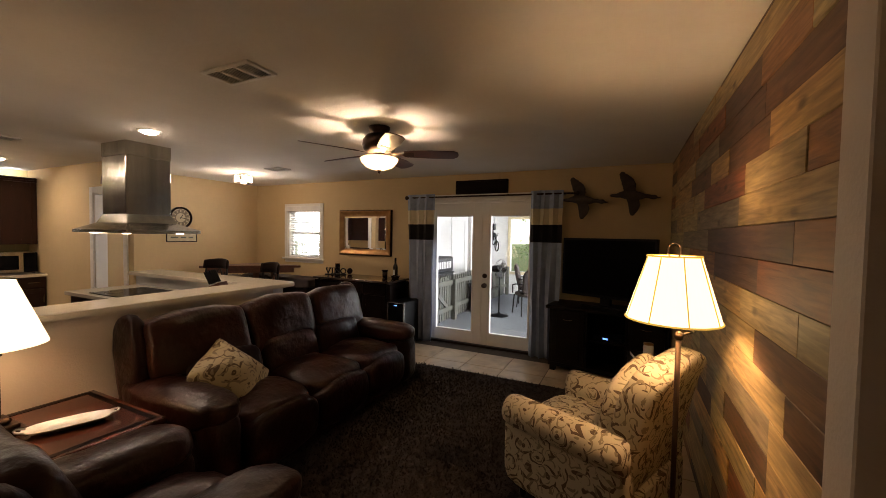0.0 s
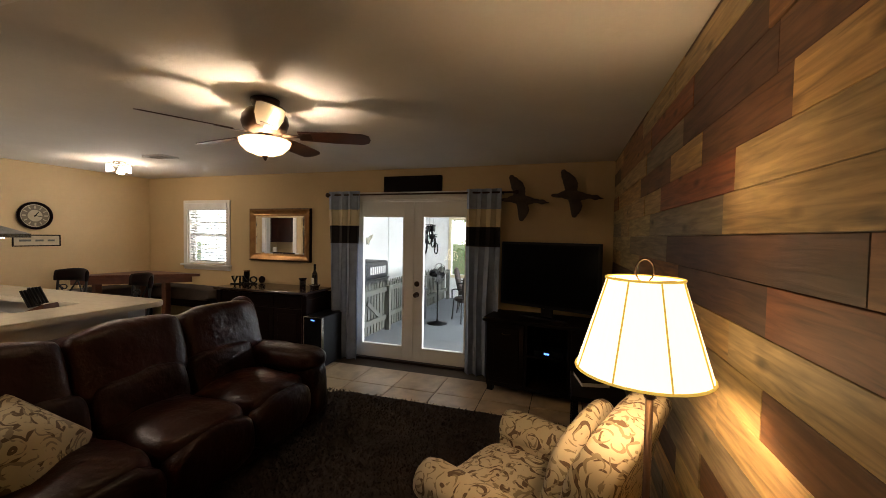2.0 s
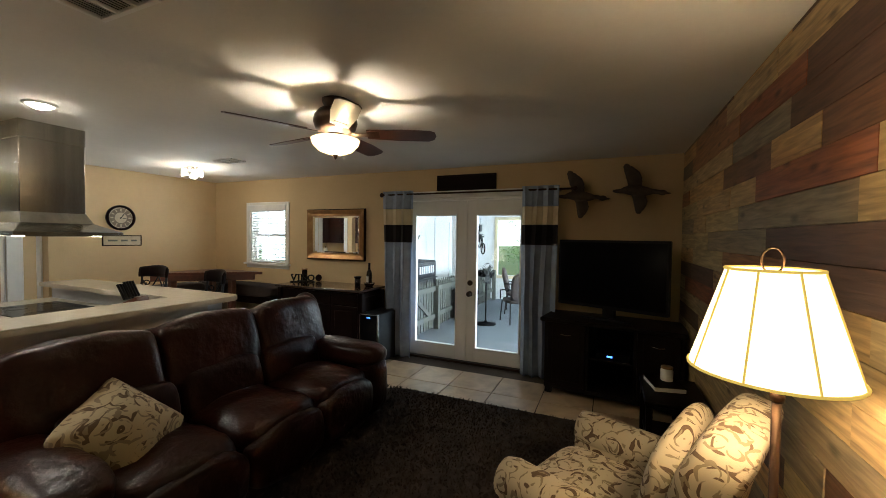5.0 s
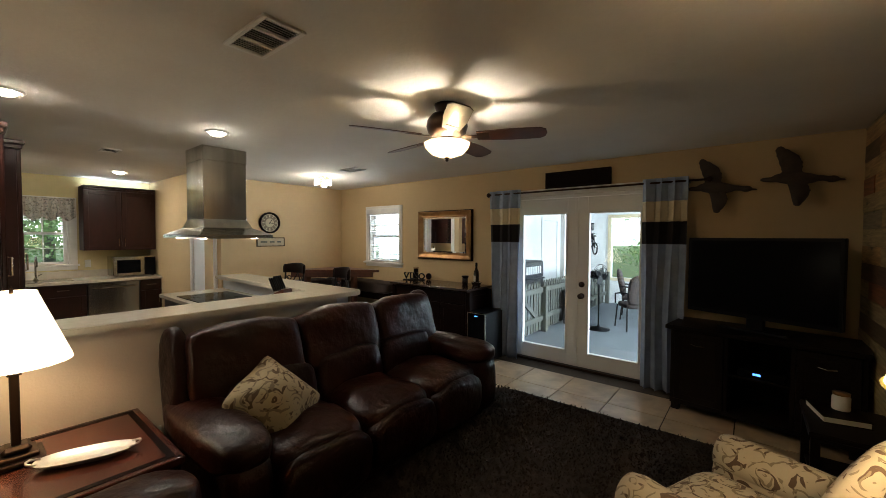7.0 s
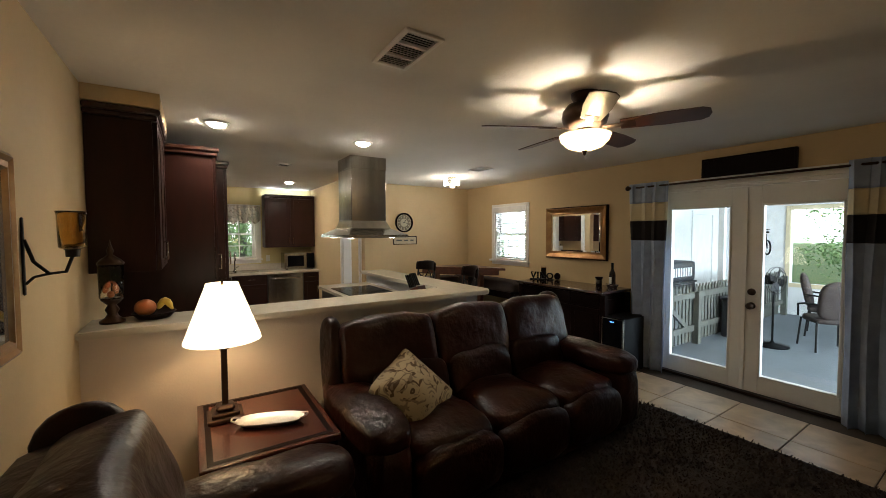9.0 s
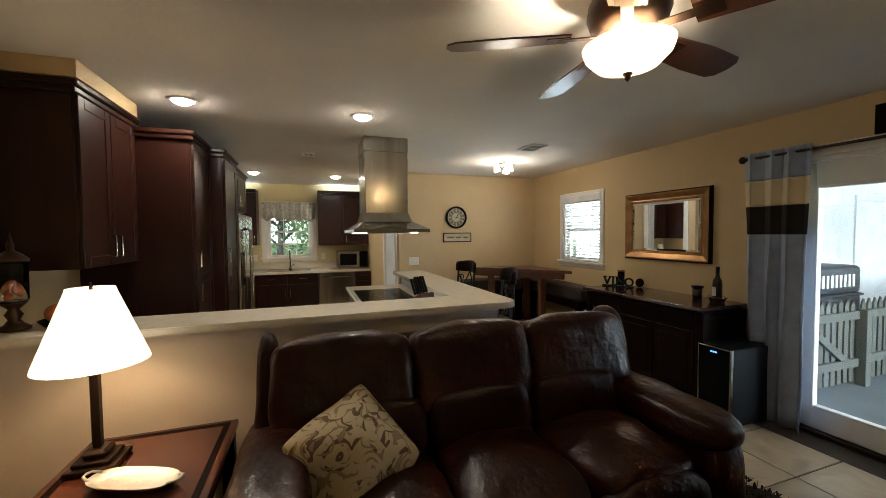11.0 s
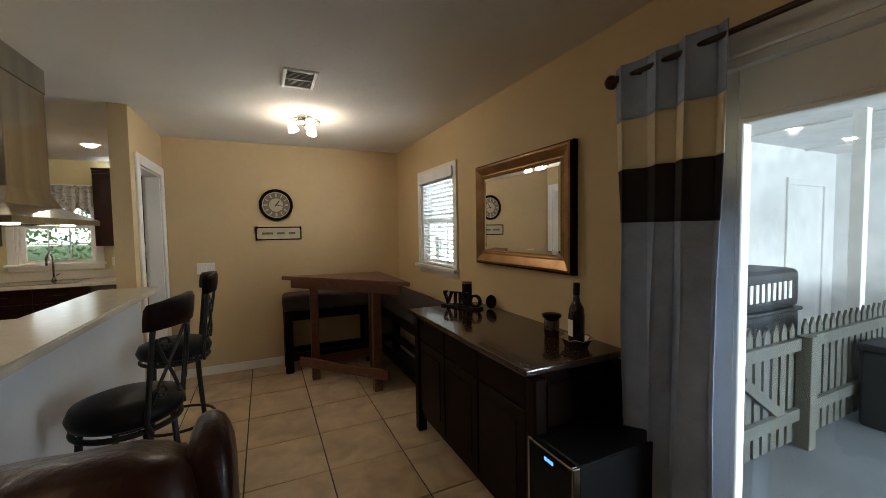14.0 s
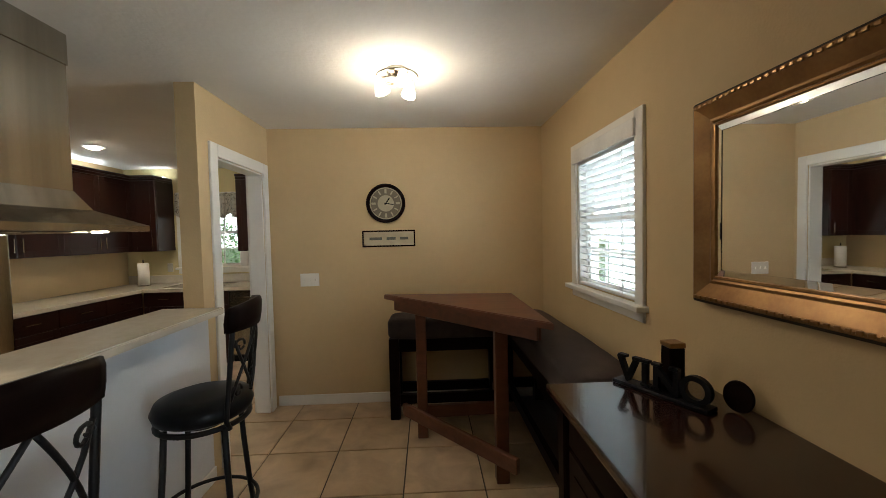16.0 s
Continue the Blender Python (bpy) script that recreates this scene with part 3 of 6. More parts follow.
# ---- windows ----
def window(name, axis, plane, out, u0, u1, z0, z1, label, blinds):
    """A double-hung sash window in a wall; out is +1 or -1, the way outdoors along the axis."""
    w = thing(name, label, "window", kind="structure")

    def bx(nm, ua, ub, pa, pb, za, zb, material="white", parent=w, bevel=0.003, lab=""):
        p, q = sorted((plane + out * pa, plane + out * pb))
        b = box(ua, ub, p, q, za, zb, bevel) if axis == "y" else box(p, q, ua, ub, za, zb, bevel)
        return part(nm, b, material, parent, lab)
    c = 0.075
    fr = bx("window_frame", u0 - c, u0, -0.018, 0, z0 - 0.02, z1 + c)
    for a in ((u1, u1 + c, z0 - 0.02, z1 + c), (u0, u1, z1, z1 + c)):
        bx("casing", a[0], a[1], -0.018, 0, a[2], a[3], parent=fr)
    bx("window_sill", u0 - c - 0.02, u1 + c + 0.02, -0.06, 0.04, z0 - 0.03, z0 - 0.001)
    bx("apron", u0 - c, u1 + c, -0.014, 0, z0 - 0.085, z0 - 0.03)
    for a in ((u0, u0 + 0.025, z0, z1), (u1 - 0.025, u1, z0, z1), (u0 + 0.025, u1 - 0.025, z1 - 0.025, z1)):
        bx("jamb", a[0], a[1], 0, 0.13, a[2], a[3], parent=fr)
    mid = (z0 + z1) / 2
    for k, (za, zb, d) in enumerate(((z0, mid + 0.02, 0.055), (mid - 0.02, z1 - 0.025, 0.09))):
        s = bx("sash", u0 + 0.025, u0 + 0.07, d, d + 0.03, za, zb)
        for a in ((u1 - 0.07, u1 - 0.025, za, zb), (u0 + 0.07, u1 - 0.07, za, za + 0.04), (u0 + 0.07, u1 - 0.07, zb - 0.04, zb)):
            bx("rail", a[0], a[1], d, d + 0.03, a[2], a[3], parent=s)
        for j in (1, 2):
            um = u0 + 0.07 + (u1 - u0 - 0.14) * j / 3
            bx("muntin", um - 0.008, um + 0.008, d + 0.008, d + 0.022, za + 0.04, zb - 0.04, parent=s, bevel=0)
        zm = (za + zb) / 2
        bx("muntin", u0 + 0.07, u1 - 0.07, d + 0.009, d + 0.021, zm - 0.008, zm + 0.008, parent=s, bevel=0)
        g = bx("pane", u0 + 0.07, u1 - 0.07, d + 0.013, d + 0.017, za + 0.04, zb - 0.04, "glass", s, 0)
        g.visible_shadow = False
    if blinds:
        b = thing("window_blind", "white horizontal slat blind, slats open, in the window", "blind")
        bx("headrail", u0 + 0.03, u1 - 0.03, -0.005, 0.045, z1 - 0.075, z1 - 0.028, "blind", b)
        bx("valance", u0 - 0.02, u1 + 0.02, -0.035, -0.02, z1 - 0.06, z1 + 0.03, "blind", b)
        n = 19
        for k in range(n):
            z = z0 + 0.05 + (z1 - z0 - 0.15) * k / (n - 1)
            sl = box(u0 + 0.032, u1 - 0.032, -0.022, 0.022, -0.0015, 0.0015)
            bmesh.ops.transform(sl, matrix=pose(0, plane + out * 0.021, z, -24, 0, 0), verts=sl.verts)
            part("slat", sl, "blind", b)
        bx("bottom_rail", u0 + 0.032, u1 - 0.032, 0.0, 0.042, z0 + 0.006, z0 + 0.024, "blind", b)
        for u in (u0 + 0.15, u1 - 0.15):
            bx("cord", u - 0.002, u + 0.002, -0.004, -0.001, z0 + 0.024, z1 - 0.075, "blind", b, 0)
    return w


window("window_1", "y", WALL_N, 1, *WIN, "white double-hung window with wooden casing and sill", True)
window("window_2", "x", KIT_X, -1, *KWIN, "white double-hung kitchen window over the sink", False)

# ---- bar top ----
arc = [(-1.94 + 0.10 * math.cos(radians(a)), 4.91 + 0.10 * math.sin(radians(a))) for a in range(0, 91, 15)]
bar = prism([(-2.22, WALL_S + 0.001), (-1.84, WALL_S + 0.001)] + arc + [(-4.19, 5.01), (-4.19, 4.65), (-2.22, 4.65)], 1.047, 1.087, 0.006)
tagged(part("breakfast_bar", bar, "quartz"), "cream quartz L-shaped bar top on the half walls", "countertop")

# ---- ceiling fixtures ----
can = thing("recessed_light", "white recessed ceiling downlight, lit", "ceiling light", (*CANS[0], CEIL), group="kitchen downlights")
part("trim_ring", lathe([(0.062, -0.0005), (0.092, -0.0005), (0.090, -0.008), (0.066, -0.012), (0.062, -0.006)], 28, loop=True), "white", can, smooth=True)
part("lens", lathe([(0.064, -0.005), (0.05, -0.022), (0.03, -0.032), (0.001, -0.036)], 28), "can_lens", can, "glowing bulb", True)
for c in CANS[1:]:
    copy_thing(can, pose(*c, CEIL))


def vent(x0, x1, y0, y1, label, n, along, split=0):
    v = thing("ceiling_vent", label, "vent", ((x0 + x1) / 2, (y0 + y1) / 2, CEIL))
    a, b, f = (x1 - x0) / 2, (y1 - y0) / 2, 0.022
    # Black sheet stands in for the shade of the duct; the ceiling is uncut.
    part("duct_shade_sheet", box(-a + f, a - f, -b + f, b - f, -0.002, -0.0005), "black", v)
    for r in ((-a, a, -b, -b + f), (-a, a, b - f, b), (-a, -a + f, -b + f, b - f), (a - f, a, -b + f, b - f)):
        part("frame", box(*r, -0.014, -0.0005, 0.003), "white", v)
    for k in range(split):
        p = -a + 2 * a * (k + 1) / (split + 1)
        part("divider", box(p - 0.006, p + 0.006, -b + f, b - f, -0.013, -0.003), "white", v)
    for k in range(n):
        u = (k + 0.5) / n
        if along == "x":
            p = -b + f + (2 * b - 2 * f) * u
            s = box(-a + f, a - f, -0.005, 0.005, -0.0008, 0.0008)
            bmesh.ops.transform(s, matrix=pose(0, p, -0.008, 40, 0, 0), verts=s.verts)
        else:
            p = -a + f + (2 * a - 2 * f) * u
            s = box(-0.007, 0.007, -b + f, b - f, -0.0008, 0.0008)
            bmesh.ops.transform(s, matrix=pose(p, 0, -0.008, 0, 40, 0), verts=s.verts)
        part("slat", s, "white", v)


vent(-1.02, -0.65, 3.52, 3.71, "white metal return air grille on the ceiling", 18, "y", 2)
vent(-3.40, -3.10, 5.88, 6.08, "white metal supply vent on the ceiling", 12, "y", 1)
vent(-4.38, -4.18, 3.645, 3.795, "small white metal supply vent on the kitchen ceiling", 8, "x")

# ---- living room ----
rug = cushion(2.55, 3.75, 0.03, (0.03, 4.35, 0.015), 0.0, 24, 0.0, None, 12)
for v in rug.verts:
    if v.co.z > 0.012:
        v.co.z += 0.006 * noise.noise(v.co * 9)
rug = tagged(part("area_rug", rug, "rug", smooth=True), "dark brown shag area rug on the tile floor", "rug")
rnd = random.Random(8)
pv, pf_ = [], []
for _ in range(30000):
    p = Vector((0.03 + rnd.uniform(-1.26, 1.26), 4.35 + rnd.uniform(-1.86, 1.86), 0.022))
    a = rnd.uniform(0, 6.28)
    u, w = Vector((math.cos(a), math.sin(a), 0)) * 0.006, Vector((rnd.gauss(0, 0.014), rnd.gauss(0, 0.014), rnd.uniform(0.012, 0.028)))
    n = len(pv)
    pv += [p - u, p + u, p + u * 0.6 + w, p - u * 0.6 + w]
    pf_.append((n, n + 1, n + 2, n + 3))
pile = bpy.data.meshes.new("shag_surface")
pile.from_pydata(pv, [], pf_)
pile.materials.append(M["rug"])
new("shag_surface", pile).parent = rug


def leather_seat(name, label, category, at, rz, n, width):
    """A reclining leather seat of n places that faces local +x."""
    s = thing(name, label, category, at, rz)
    arm = 0.24
    inner = width - 2 * arm
    w = inner / n
    wb = (width - 0.18) / n
    part("base", box(-0.46, 0.40, -width / 2 + 0.05, width / 2 - 0.05, 0.05, 0.30, 0.03, 2), "leather", s)
    for y in (-width / 2 + 0.12, width / 2 - 0.12):
        for x in (-0.40, 0.34):
            part("foot", box(x - 0.03, x + 0.03, y - 0.03, y + 0.03, 0.0, 0.06, 0.005), "black", s)
    for k, side in enumerate((-1, 1)):
        y = side * (width / 2 - arm / 2)
        a = part("arm", cushion(0.92, arm, 0.52, (0.02, y, 0.32), 0.05, 8, 0.008, None, 5, k + 1), "leather", s, smooth=True)
        part("arm_pad", cushion(0.88, arm + 0.05, 0.17, (0.03, y, 0.565), 0.2, 9, 0.012, None, 3.5, k + 3), "leather_worn", a, smooth=True)
        part("wing", cushion(0.26, 0.11, 0.62, (-0.37, side * (width / 2 - 0.075), 0.70), 0.1, 7, 0.008, pose(0, 0, 0, 0, -12, 0), 4, k + 5), "leather", s, smooth=True)
    part("back_shell", cushion(0.16, width - 0.14, 0.72, (-0.43, 0, 0.60), 0.02, 6, 0.004, pose(0, 0, 0, 0, -8, 0), 8), "leather", s, smooth=True)
    for k in range(n):
        y = -inner / 2 + w * (k + 0.5)
        part("seat", cushion(0.66, w * 0.99, 0.24, (0.12, y, 0.39), 0.30, 9, 0.014, None, 4, k + 7), "leather_worn", s, smooth=True)
        part("footrest", cushion(0.16, w * 0.97, 0.30, (0.42, y, 0.29), 0.2, 8, 0.012, None, 4, k + 11), "leather", s, smooth=True)
        part("lumbar_pad", cushion(0.24, w * 0.98, 0.30, (-0.19, y, 0.56), 0.2, 9, 0.014, pose(0, 0, 0, 0, -14, 0), 5, k + 13), "leather", s, smooth=True)
        part("head_pad", cushion(0.26, wb * 1.0, 0.42, (-0.30, -wb * n / 2 + wb * (k + 0.5), 0.795), 0.16, 10, 0.016, pose(0, 0, 0, 0, -16, 0), 6, k + 17), "leather_worn", s, smooth=True)
    return s


leather_seat("sofa", "dark brown leather three-seat reclining sofa against the half wall", "sofa", (-1.33, 4.56, 0), 0, 3, 2.24)
leather_seat("recliner", "dark brown leather recliner beside the end table", "armchair", (-0.50, 2.86, 0), 90, 1, 0.95)

pil = cushion(0.43, 0.43, 0.15, (0, 0, 0), 0.8, 12, 0.01, None, 9)
for v in pil.verts:
    r = max(abs(v.co.x), abs(v.co.y)) / 0.215
    v.co.z *= max(0.06, 1 - 0.9 * r ** 3)
pillow = tagged(part("throw_pillow", pil, "scroll_small", smooth=True), "beige scroll-patterned throw pillow on the sofa", "pillow")
pillow.matrix_world = pose(-1.28, 3.88, 0.615, 0, 46, 8) @ pose(0, 0, 0, 0, 0, 28)

# armchair in scroll cloth
ac = thing("armchair", "cream armchair with brown scroll-patterned fabric and rolled arms", "armchair", (0.96, 4.55, 0), 156)
part("seat_base", box(-0.36, 0.36, -0.33, 0.33, 0.12, 0.36, 0.03, 2), "scroll", ac)
part("seat_cushion", cushion(0.66, 0.52, 0.17, (0.06, 0, 0.43), 0.25, 9, 0.004, None, 5), "scroll", ac, smooth=True)
for side in (-1, 1):
    arm_p = part("arm", cushion(0.72, 0.13, 0.44, (0.02, side * 0.315, 0.36), 0.02, 7, 0.003, None, 6), "scroll", ac, smooth=True)
    roll = lathe([(0.001, -0.36), (0.075, -0.355), (0.09, -0.33), (0.09, 0.30), (0.08, 0.34), (0.001, 0.345)], 20)
    bmesh.ops.transform(roll, matrix=pose(0.02, side * 0.33, 0.56, 0, 90, 0), verts=roll.verts)
    part("arm_roll", roll, "scroll", arm_p, smooth=True)
bk = cushion(0.17, 0.66, 0.62, (-0.30, 0, 0.64), 0.05, 11, 0.003, pose(0, 0, 0, 0, -12, 0), 6)
for v in bk.verts:
    if v.co.z > 0.8:
        v.co.z += 0.06 * math.cos(v.co.y * 3.4)
        v.co.x -= 0.05 * (v.co.z - 0.8) / 0.2
part("backrest", bk, "scroll", ac, smooth=True)
part("back_cushion", cushion(0.13, 0.50, 0.42, (-0.19, 0, 0.68), 0.4, 9, 0.004, pose(0, 0, 0, 0, -12, 0), 4), "scroll", ac, smooth=True)
for x in (-0.30, 0.30):
    for y in (-0.27, 0.27):
        part("leg", lathe([(0.016, 0), (0.026, 0.12)], 10, (x, y, 0.0)), "dark_wood", ac, smooth=True)

# end table
et = thing("end_table", "square cherry wood end table with dark edges", "table", (-1.44, 3.06, 0))
part("tabletop", box(-0.375, 0.375, -0.30, 0.30, 0.565, 0.60, 0.008, 2), "cherry", et)
for r in ((-0.345, 0.345, -0.27, -0.245), (-0.345, 0.345, 0.245, 0.27)):
    part("inlay", box(*r, 0.598, 0.6025), "dark_wood", et)
for r in ((-0.345, -0.32, -0.245, 0.245), (0.32, 0.345, -0.245, 0.245)):
    part("inlay", box(*r, 0.598, 0.6025), "dark_wood", et)
for r in ((-0.33, 0.33, -0.27, -0.25), (-0.33, 0.33, 0.25, 0.27), (-0.34, -0.32, -0.25, 0.25), (0.32, 0.34, -0.25, 0.25)):
    part("apron", box(*r, 0.47, 0.565), "dark_wood", et)
part("shelf", box(-0.33, 0.33, -0.26, 0.26, 0.16, 0.185, 0.004), "dark_wood", et)
for x in (-0.335, 0.335):
    for y in (-0.26, 0.26):
        part("leg", box(x - 0.028, x + 0.028, y - 0.028, y + 0.028, 0, 0.566, 0.005), "dark_wood", et)

# table lamp
tl = thing("table_lamp", "table lamp with square bronze stepped base and lit white shade", "lamp", (-1.565, 2.888, 0.603))
bmb = box(-0.085, 0.085, -0.085, 0.085, 0.0, 0.022, 0.004)
box(-0.065, 0.065, -0.065, 0.065, 0.022, 0.042, 0.004, 1, bmb)
box(-0.045, 0.045, -0.045, 0.045, 0.042, 0.075, 0.012, 1, bmb)
part("base", bmb, "bronze", tl)
part("stem", box(-0.015, 0.015, -0.015, 0.015, 0.07, 0.40, 0.003), "bronze", tl)
part("collar", box(-0.022, 0.022, -0.022, 0.022, 0.37, 0.392, 0.003), "bronze", tl)


def shade(zb, zt, rb, rt, seg, material, parent, turn=0.0):
    b = bmesh.new()
    rings = []
    for z, r in ((zb, rb), (zb + 0.012, rb * 0.985), (zt - 0.01, rt * 1.02), (zt, rt), (zt - 0.003, rt - 0.006), (zb + 0.003, rb - 0.006)):
        rings.append([b.verts.new((r * math.cos(turn + 2 * math.pi * k / seg), r * math.sin(turn + 2 * math.pi * k / seg), z)) for k in range(seg)])
    for p, q in zip(rings, rings[1:] + rings[:1]):
        for k in range(seg):
            b.faces.new((p[k], p[(k + 1) % seg], q[(k + 1) % seg], q[k]))
    return part("shade", b, material, parent, "glowing fabric shade")


shade(0.42, 0.725, 0.185, 0.078, 36, "shade_white", tl)
part("finial", lathe([(0.004, 0.70), (0.008, 0.725), (0.003, 0.745), (0.001, 0.747)], 10), "bronze", tl, smooth=True)

# serving tray on the end table
tr = bmesh.new()
rings = []
for s_, z in ((0.72, 0.004), (0.80, 0.006), (1.0, 0.024), (1.02, 0.027), (1.0, 0.028), (0.8, 0.011), (0.7, 0.009)):
    ring = []
    for k in range(36):
        a = 2 * math.pi * k / 36
        rx = 0.165 * s_ * (abs(math.cos(a)) ** 0.7) * (1 if math.cos(a) >= 0 else -1)
        ry = 0.068 * s_ * (abs(math.sin(a)) ** 0.8) * (1 if math.sin(a) >= 0 else -1)
        ring.append(tr.verts.new((rx, ry, z)))
    rings.append(ring)
for p, q in zip(rings, rings[1:]):
    for k in range(36):
        tr.faces.new((p[k], p[(k + 1) % 36], q[(k + 1) % 36], q[k]))
tr.faces.new(rings[0]), tr.faces.new(rings[-1])
tray = thing("serving_tray", "oval hammered pewter serving tray on the end table", "tray", (-1.36, 3.08, 0.603), 68)
part("dish", tr, "pewter", tray, smooth=True)
for s_ in (-1, 1):
    part("handle", tube([(s_ * 0.152, -0.03, 0.027), (s_ * 0.182, -0.018, 0.034), (s_ * 0.187, 0, 0.036), (s_ * 0.182, 0.018, 0.034), (s_ * 0.152, 0.03, 0.027)], 0.005), "pewter", tray, smooth=True)

# floor lamp
fl = thing("floor_lamp", "swing-arm floor lamp with bronze pole and lit cream panelled shade", "lamp", (1.272, 4.06, 0))
part("base", lathe([(0.13, 0), (0.13, 0.012), (0.11, 0.025), (0.03, 0.035), (0.014, 0.06)], 28, (0.03, 0.03, 0)), "bronze", fl, smooth=True)
part("pole", tube([(0.03, 0.03, 0.04), (0.03, 0.03, 1.17)], 0.011, 10), "bronze", fl, smooth=True)
part("swing_arm", tube([(0.03, 0.03, 1.165), (0.09, 0.05, 1.185), (0.06, -0.01, 1.20), (0.0, 0.0, 1.205), (0.0, 0.0, 1.26)], 0.006), "bronze", fl, smooth=True)
part("pole_cap", lathe([(0.016, 1.15), (0.018, 1.165), (0.012, 1.18), (0.001, 1.186)], 14, (0.03, 0.03, 0)), "bronze", fl, smooth=True)
RB, RT, ZB, ZT = 0.178, 0.100, 1.235, 1.505
fs = shade(ZB, ZT, RB, RT, 48, "shade_warm", fl)
for k in range(8):
    a = 2 * math.pi * (k + 0.3) / 8
    ca, sa = math.cos(a), math.sin(a)
    part("seam", tube([(r * ca, r * sa, z) for r, z in ((RB + 0.001, ZB), ((RB + RT) / 2 + 0.001, (ZB + ZT) / 2), (RT + 0.001, ZT))], 0.0027, 6), "shade_seam", fs)
for z, r in ((ZB + 0.003, RB + 0.001), (ZT - 0.001, RT + 0.001)):
    part("rim", tube([(r * math.cos(2 * math.pi * k / 32), r * math.sin(2 * math.pi * k / 32), z) for k in range(32)], 0.004, 6, None, True), "shade_seam", fs)
for a in (20, 140, 260):
    part("spider_arm", tube([(0, 0, ZT - 0.012), ((RT - 0.006) * math.cos(radians(a)), (RT - 0.006) * math.sin(radians(a)), ZT - 0.008)], 0.0022, 5), "bronze", fl)
part("harp_loop", tube([(0.024 * math.cos(radians(a)), 0, ZT + 0.022 + 0.034 * math.sin(radians(a))) for a in range(-60, 241, 20)], 0.003), "bronze", fl, smooth=True)

# ceiling fan
fan = thing("ceiling_fan", "bronze ceiling fan with five walnut blades and lit glass bowl", "ceiling fan", (-0.745, 4.80, CEIL))
part("canopy", lathe([(0.001, -0.001), (0.085, -0.001), (0.083, -0.02), (0.07, -0.045), (0.06, -0.06)], 28), "bronze", fan, smooth=True)
part("motor_housing", lathe([(0.06, -0.055), (0.105, -0.07), (0.132, -0.105), (0.138, -0.145), (0.125, -0.185), (0.09, -0.205), (0.05, -0.215), (0.02, -0.22)], 32), "bronze", fan, smooth=True)
part("light_kit_stem", lathe([(0.045, -0.214), (0.05, -0.222), (0.04, -0.236), (0.02, -0.24)], 20), "bronze", fan, smooth=True)
part("bowl", lathe([(0.140, -0.247), (0.152, -0.254), (0.142, -0.285), (0.105, -0.322), (0.05, -0.342), (0.012, -0.347), (0.012, -0.343), (0.05, -0.337), (0.102, -0.317), (0.136, -0.282)], 32, loop=True), "bowl", fan, "frosted amber glass bowl, lit", True)
part("finial", lathe([(0.014, -0.344), (0.018, -0.351), (0.009, -0.36), (0.011, -0.366), (0.001, -0.377)], 14), "bronze", fan, smooth=True)
for k in range(5):
    a = 27 + 72 * k
    turn = pose(0, 0, -0.212, 0, 0, a) @ pose(0, 0, 0, -13, 0, 0)
    bl = prism([(0.20, -0.055), (0.42, -0.072), (0.60, -0.068), (0.635, -0.045), (0.645, 0), (0.635, 0.045), (0.60, 0.068), (0.42, 0.072), (0.20, 0.055)], -0.003, 0.003)
    bmesh.ops.transform(bl, matrix=turn, verts=bl.verts)
    blade = part("blade", bl, "blade", fan)
    ir = box(0.10, 0.24, -0.02, 0.02, -0.007, -0.002, 0.002)
    box(0.20, 0.28, -0.038, 0.038, -0.006, -0.003, 0.001, 1, ir)
    bmesh.ops.transform(ir, matrix=turn, verts=ir.verts)
    part("blade_iron", ir, "bronze", blade)

# television and console
cs = thing("tv_console", "black-brown corner television console with shelves", "cabinet", (0.93, 6.93, 0), -8)
part("body", box(-0.62, 0.60, -0.20, 0.28, 0.06, 0.10), "black_wood", cs)
part("top", box(-0.66, 0.62, -0.24, 0.30, 0.735, 0.775, 0.008), "black_wood", cs)
for x in (-0.62, -0.22, 0.20, 0.57):
    part("upright", box(x, x + 0.03, -0.20, 0.28, 0.10, 0.736, 0.003), "black_wood", cs)
part("back_panel", box(-0.59, 0.57, 0.265, 0.28, 0.10, 0.735), "black_wood", cs)
part("shelf", box(-0.19, 0.20, -0.18, 0.265, 0.40, 0.42), "black_wood", cs)
for x0, x1 in ((-0.588, -0.222), (0.232, 0.568)):
    d = part("door", box(x0, x1, -0.212, -0.19, 0.105, 0.73, 0.004), "black_wood", cs)
    part("door_panel", box(x0 + 0.05, x1 - 0.05, -0.216, -0.211, 0.155, 0.68, 0.004), "black_wood", d)
    part("handle", tube([((x0 + x1) / 2 - 0.05, -0.216, 0.62), ((x0 + x1) / 2, -0.235, 0.615), ((x0 + x1) / 2 + 0.05, -0.216, 0.62)], 0.006), "steel", d, "brushed steel handle")
for x in (-0.58, 0.55):
    for y in (-0.16, 0.24):
        part("foot", box(x - 0.03, x + 0.03, y - 0.03, y + 0.03, 0, 0.062), "black_wood", cs)
tv = thing("television", "large black flat-screen television on the console", "television", (0.886, 6.98, 0.776), -21.6)
part("panel", box(-0.54, 0.54, -0.03, 0.03, 0.10, 0.79, 0.008, 2), "black", tv)
part("screen", box(-0.515, 0.515, -0.033, -0.029, 0.135, 0.765), "screen", tv)
part("stand_neck", box(-0.06, 0.06, -0.02, 0.03, 0.01, 0.12, 0.005), "black", tv)
part("stand_base", prism([(-0.25, -0.10), (0.25, -0.10), (0.22, 0.12), (-0.22, 0.12)], 0.0, 0.015, 0.003), "black", tv)
cb = thing("cable_box", "black cable box with small lit display on the console shelf", "electronics", (0.93, 6.80, 0.421), -8)
part("case", box(-0.15, 0.15, -0.02, 0.18, 0.002, 0.06, 0.004), "black", cb)
part("display", box(-0.05, 0.0, -0.0225, -0.0195, 0.022, 0.04), "led", cb, "small blue lit display")
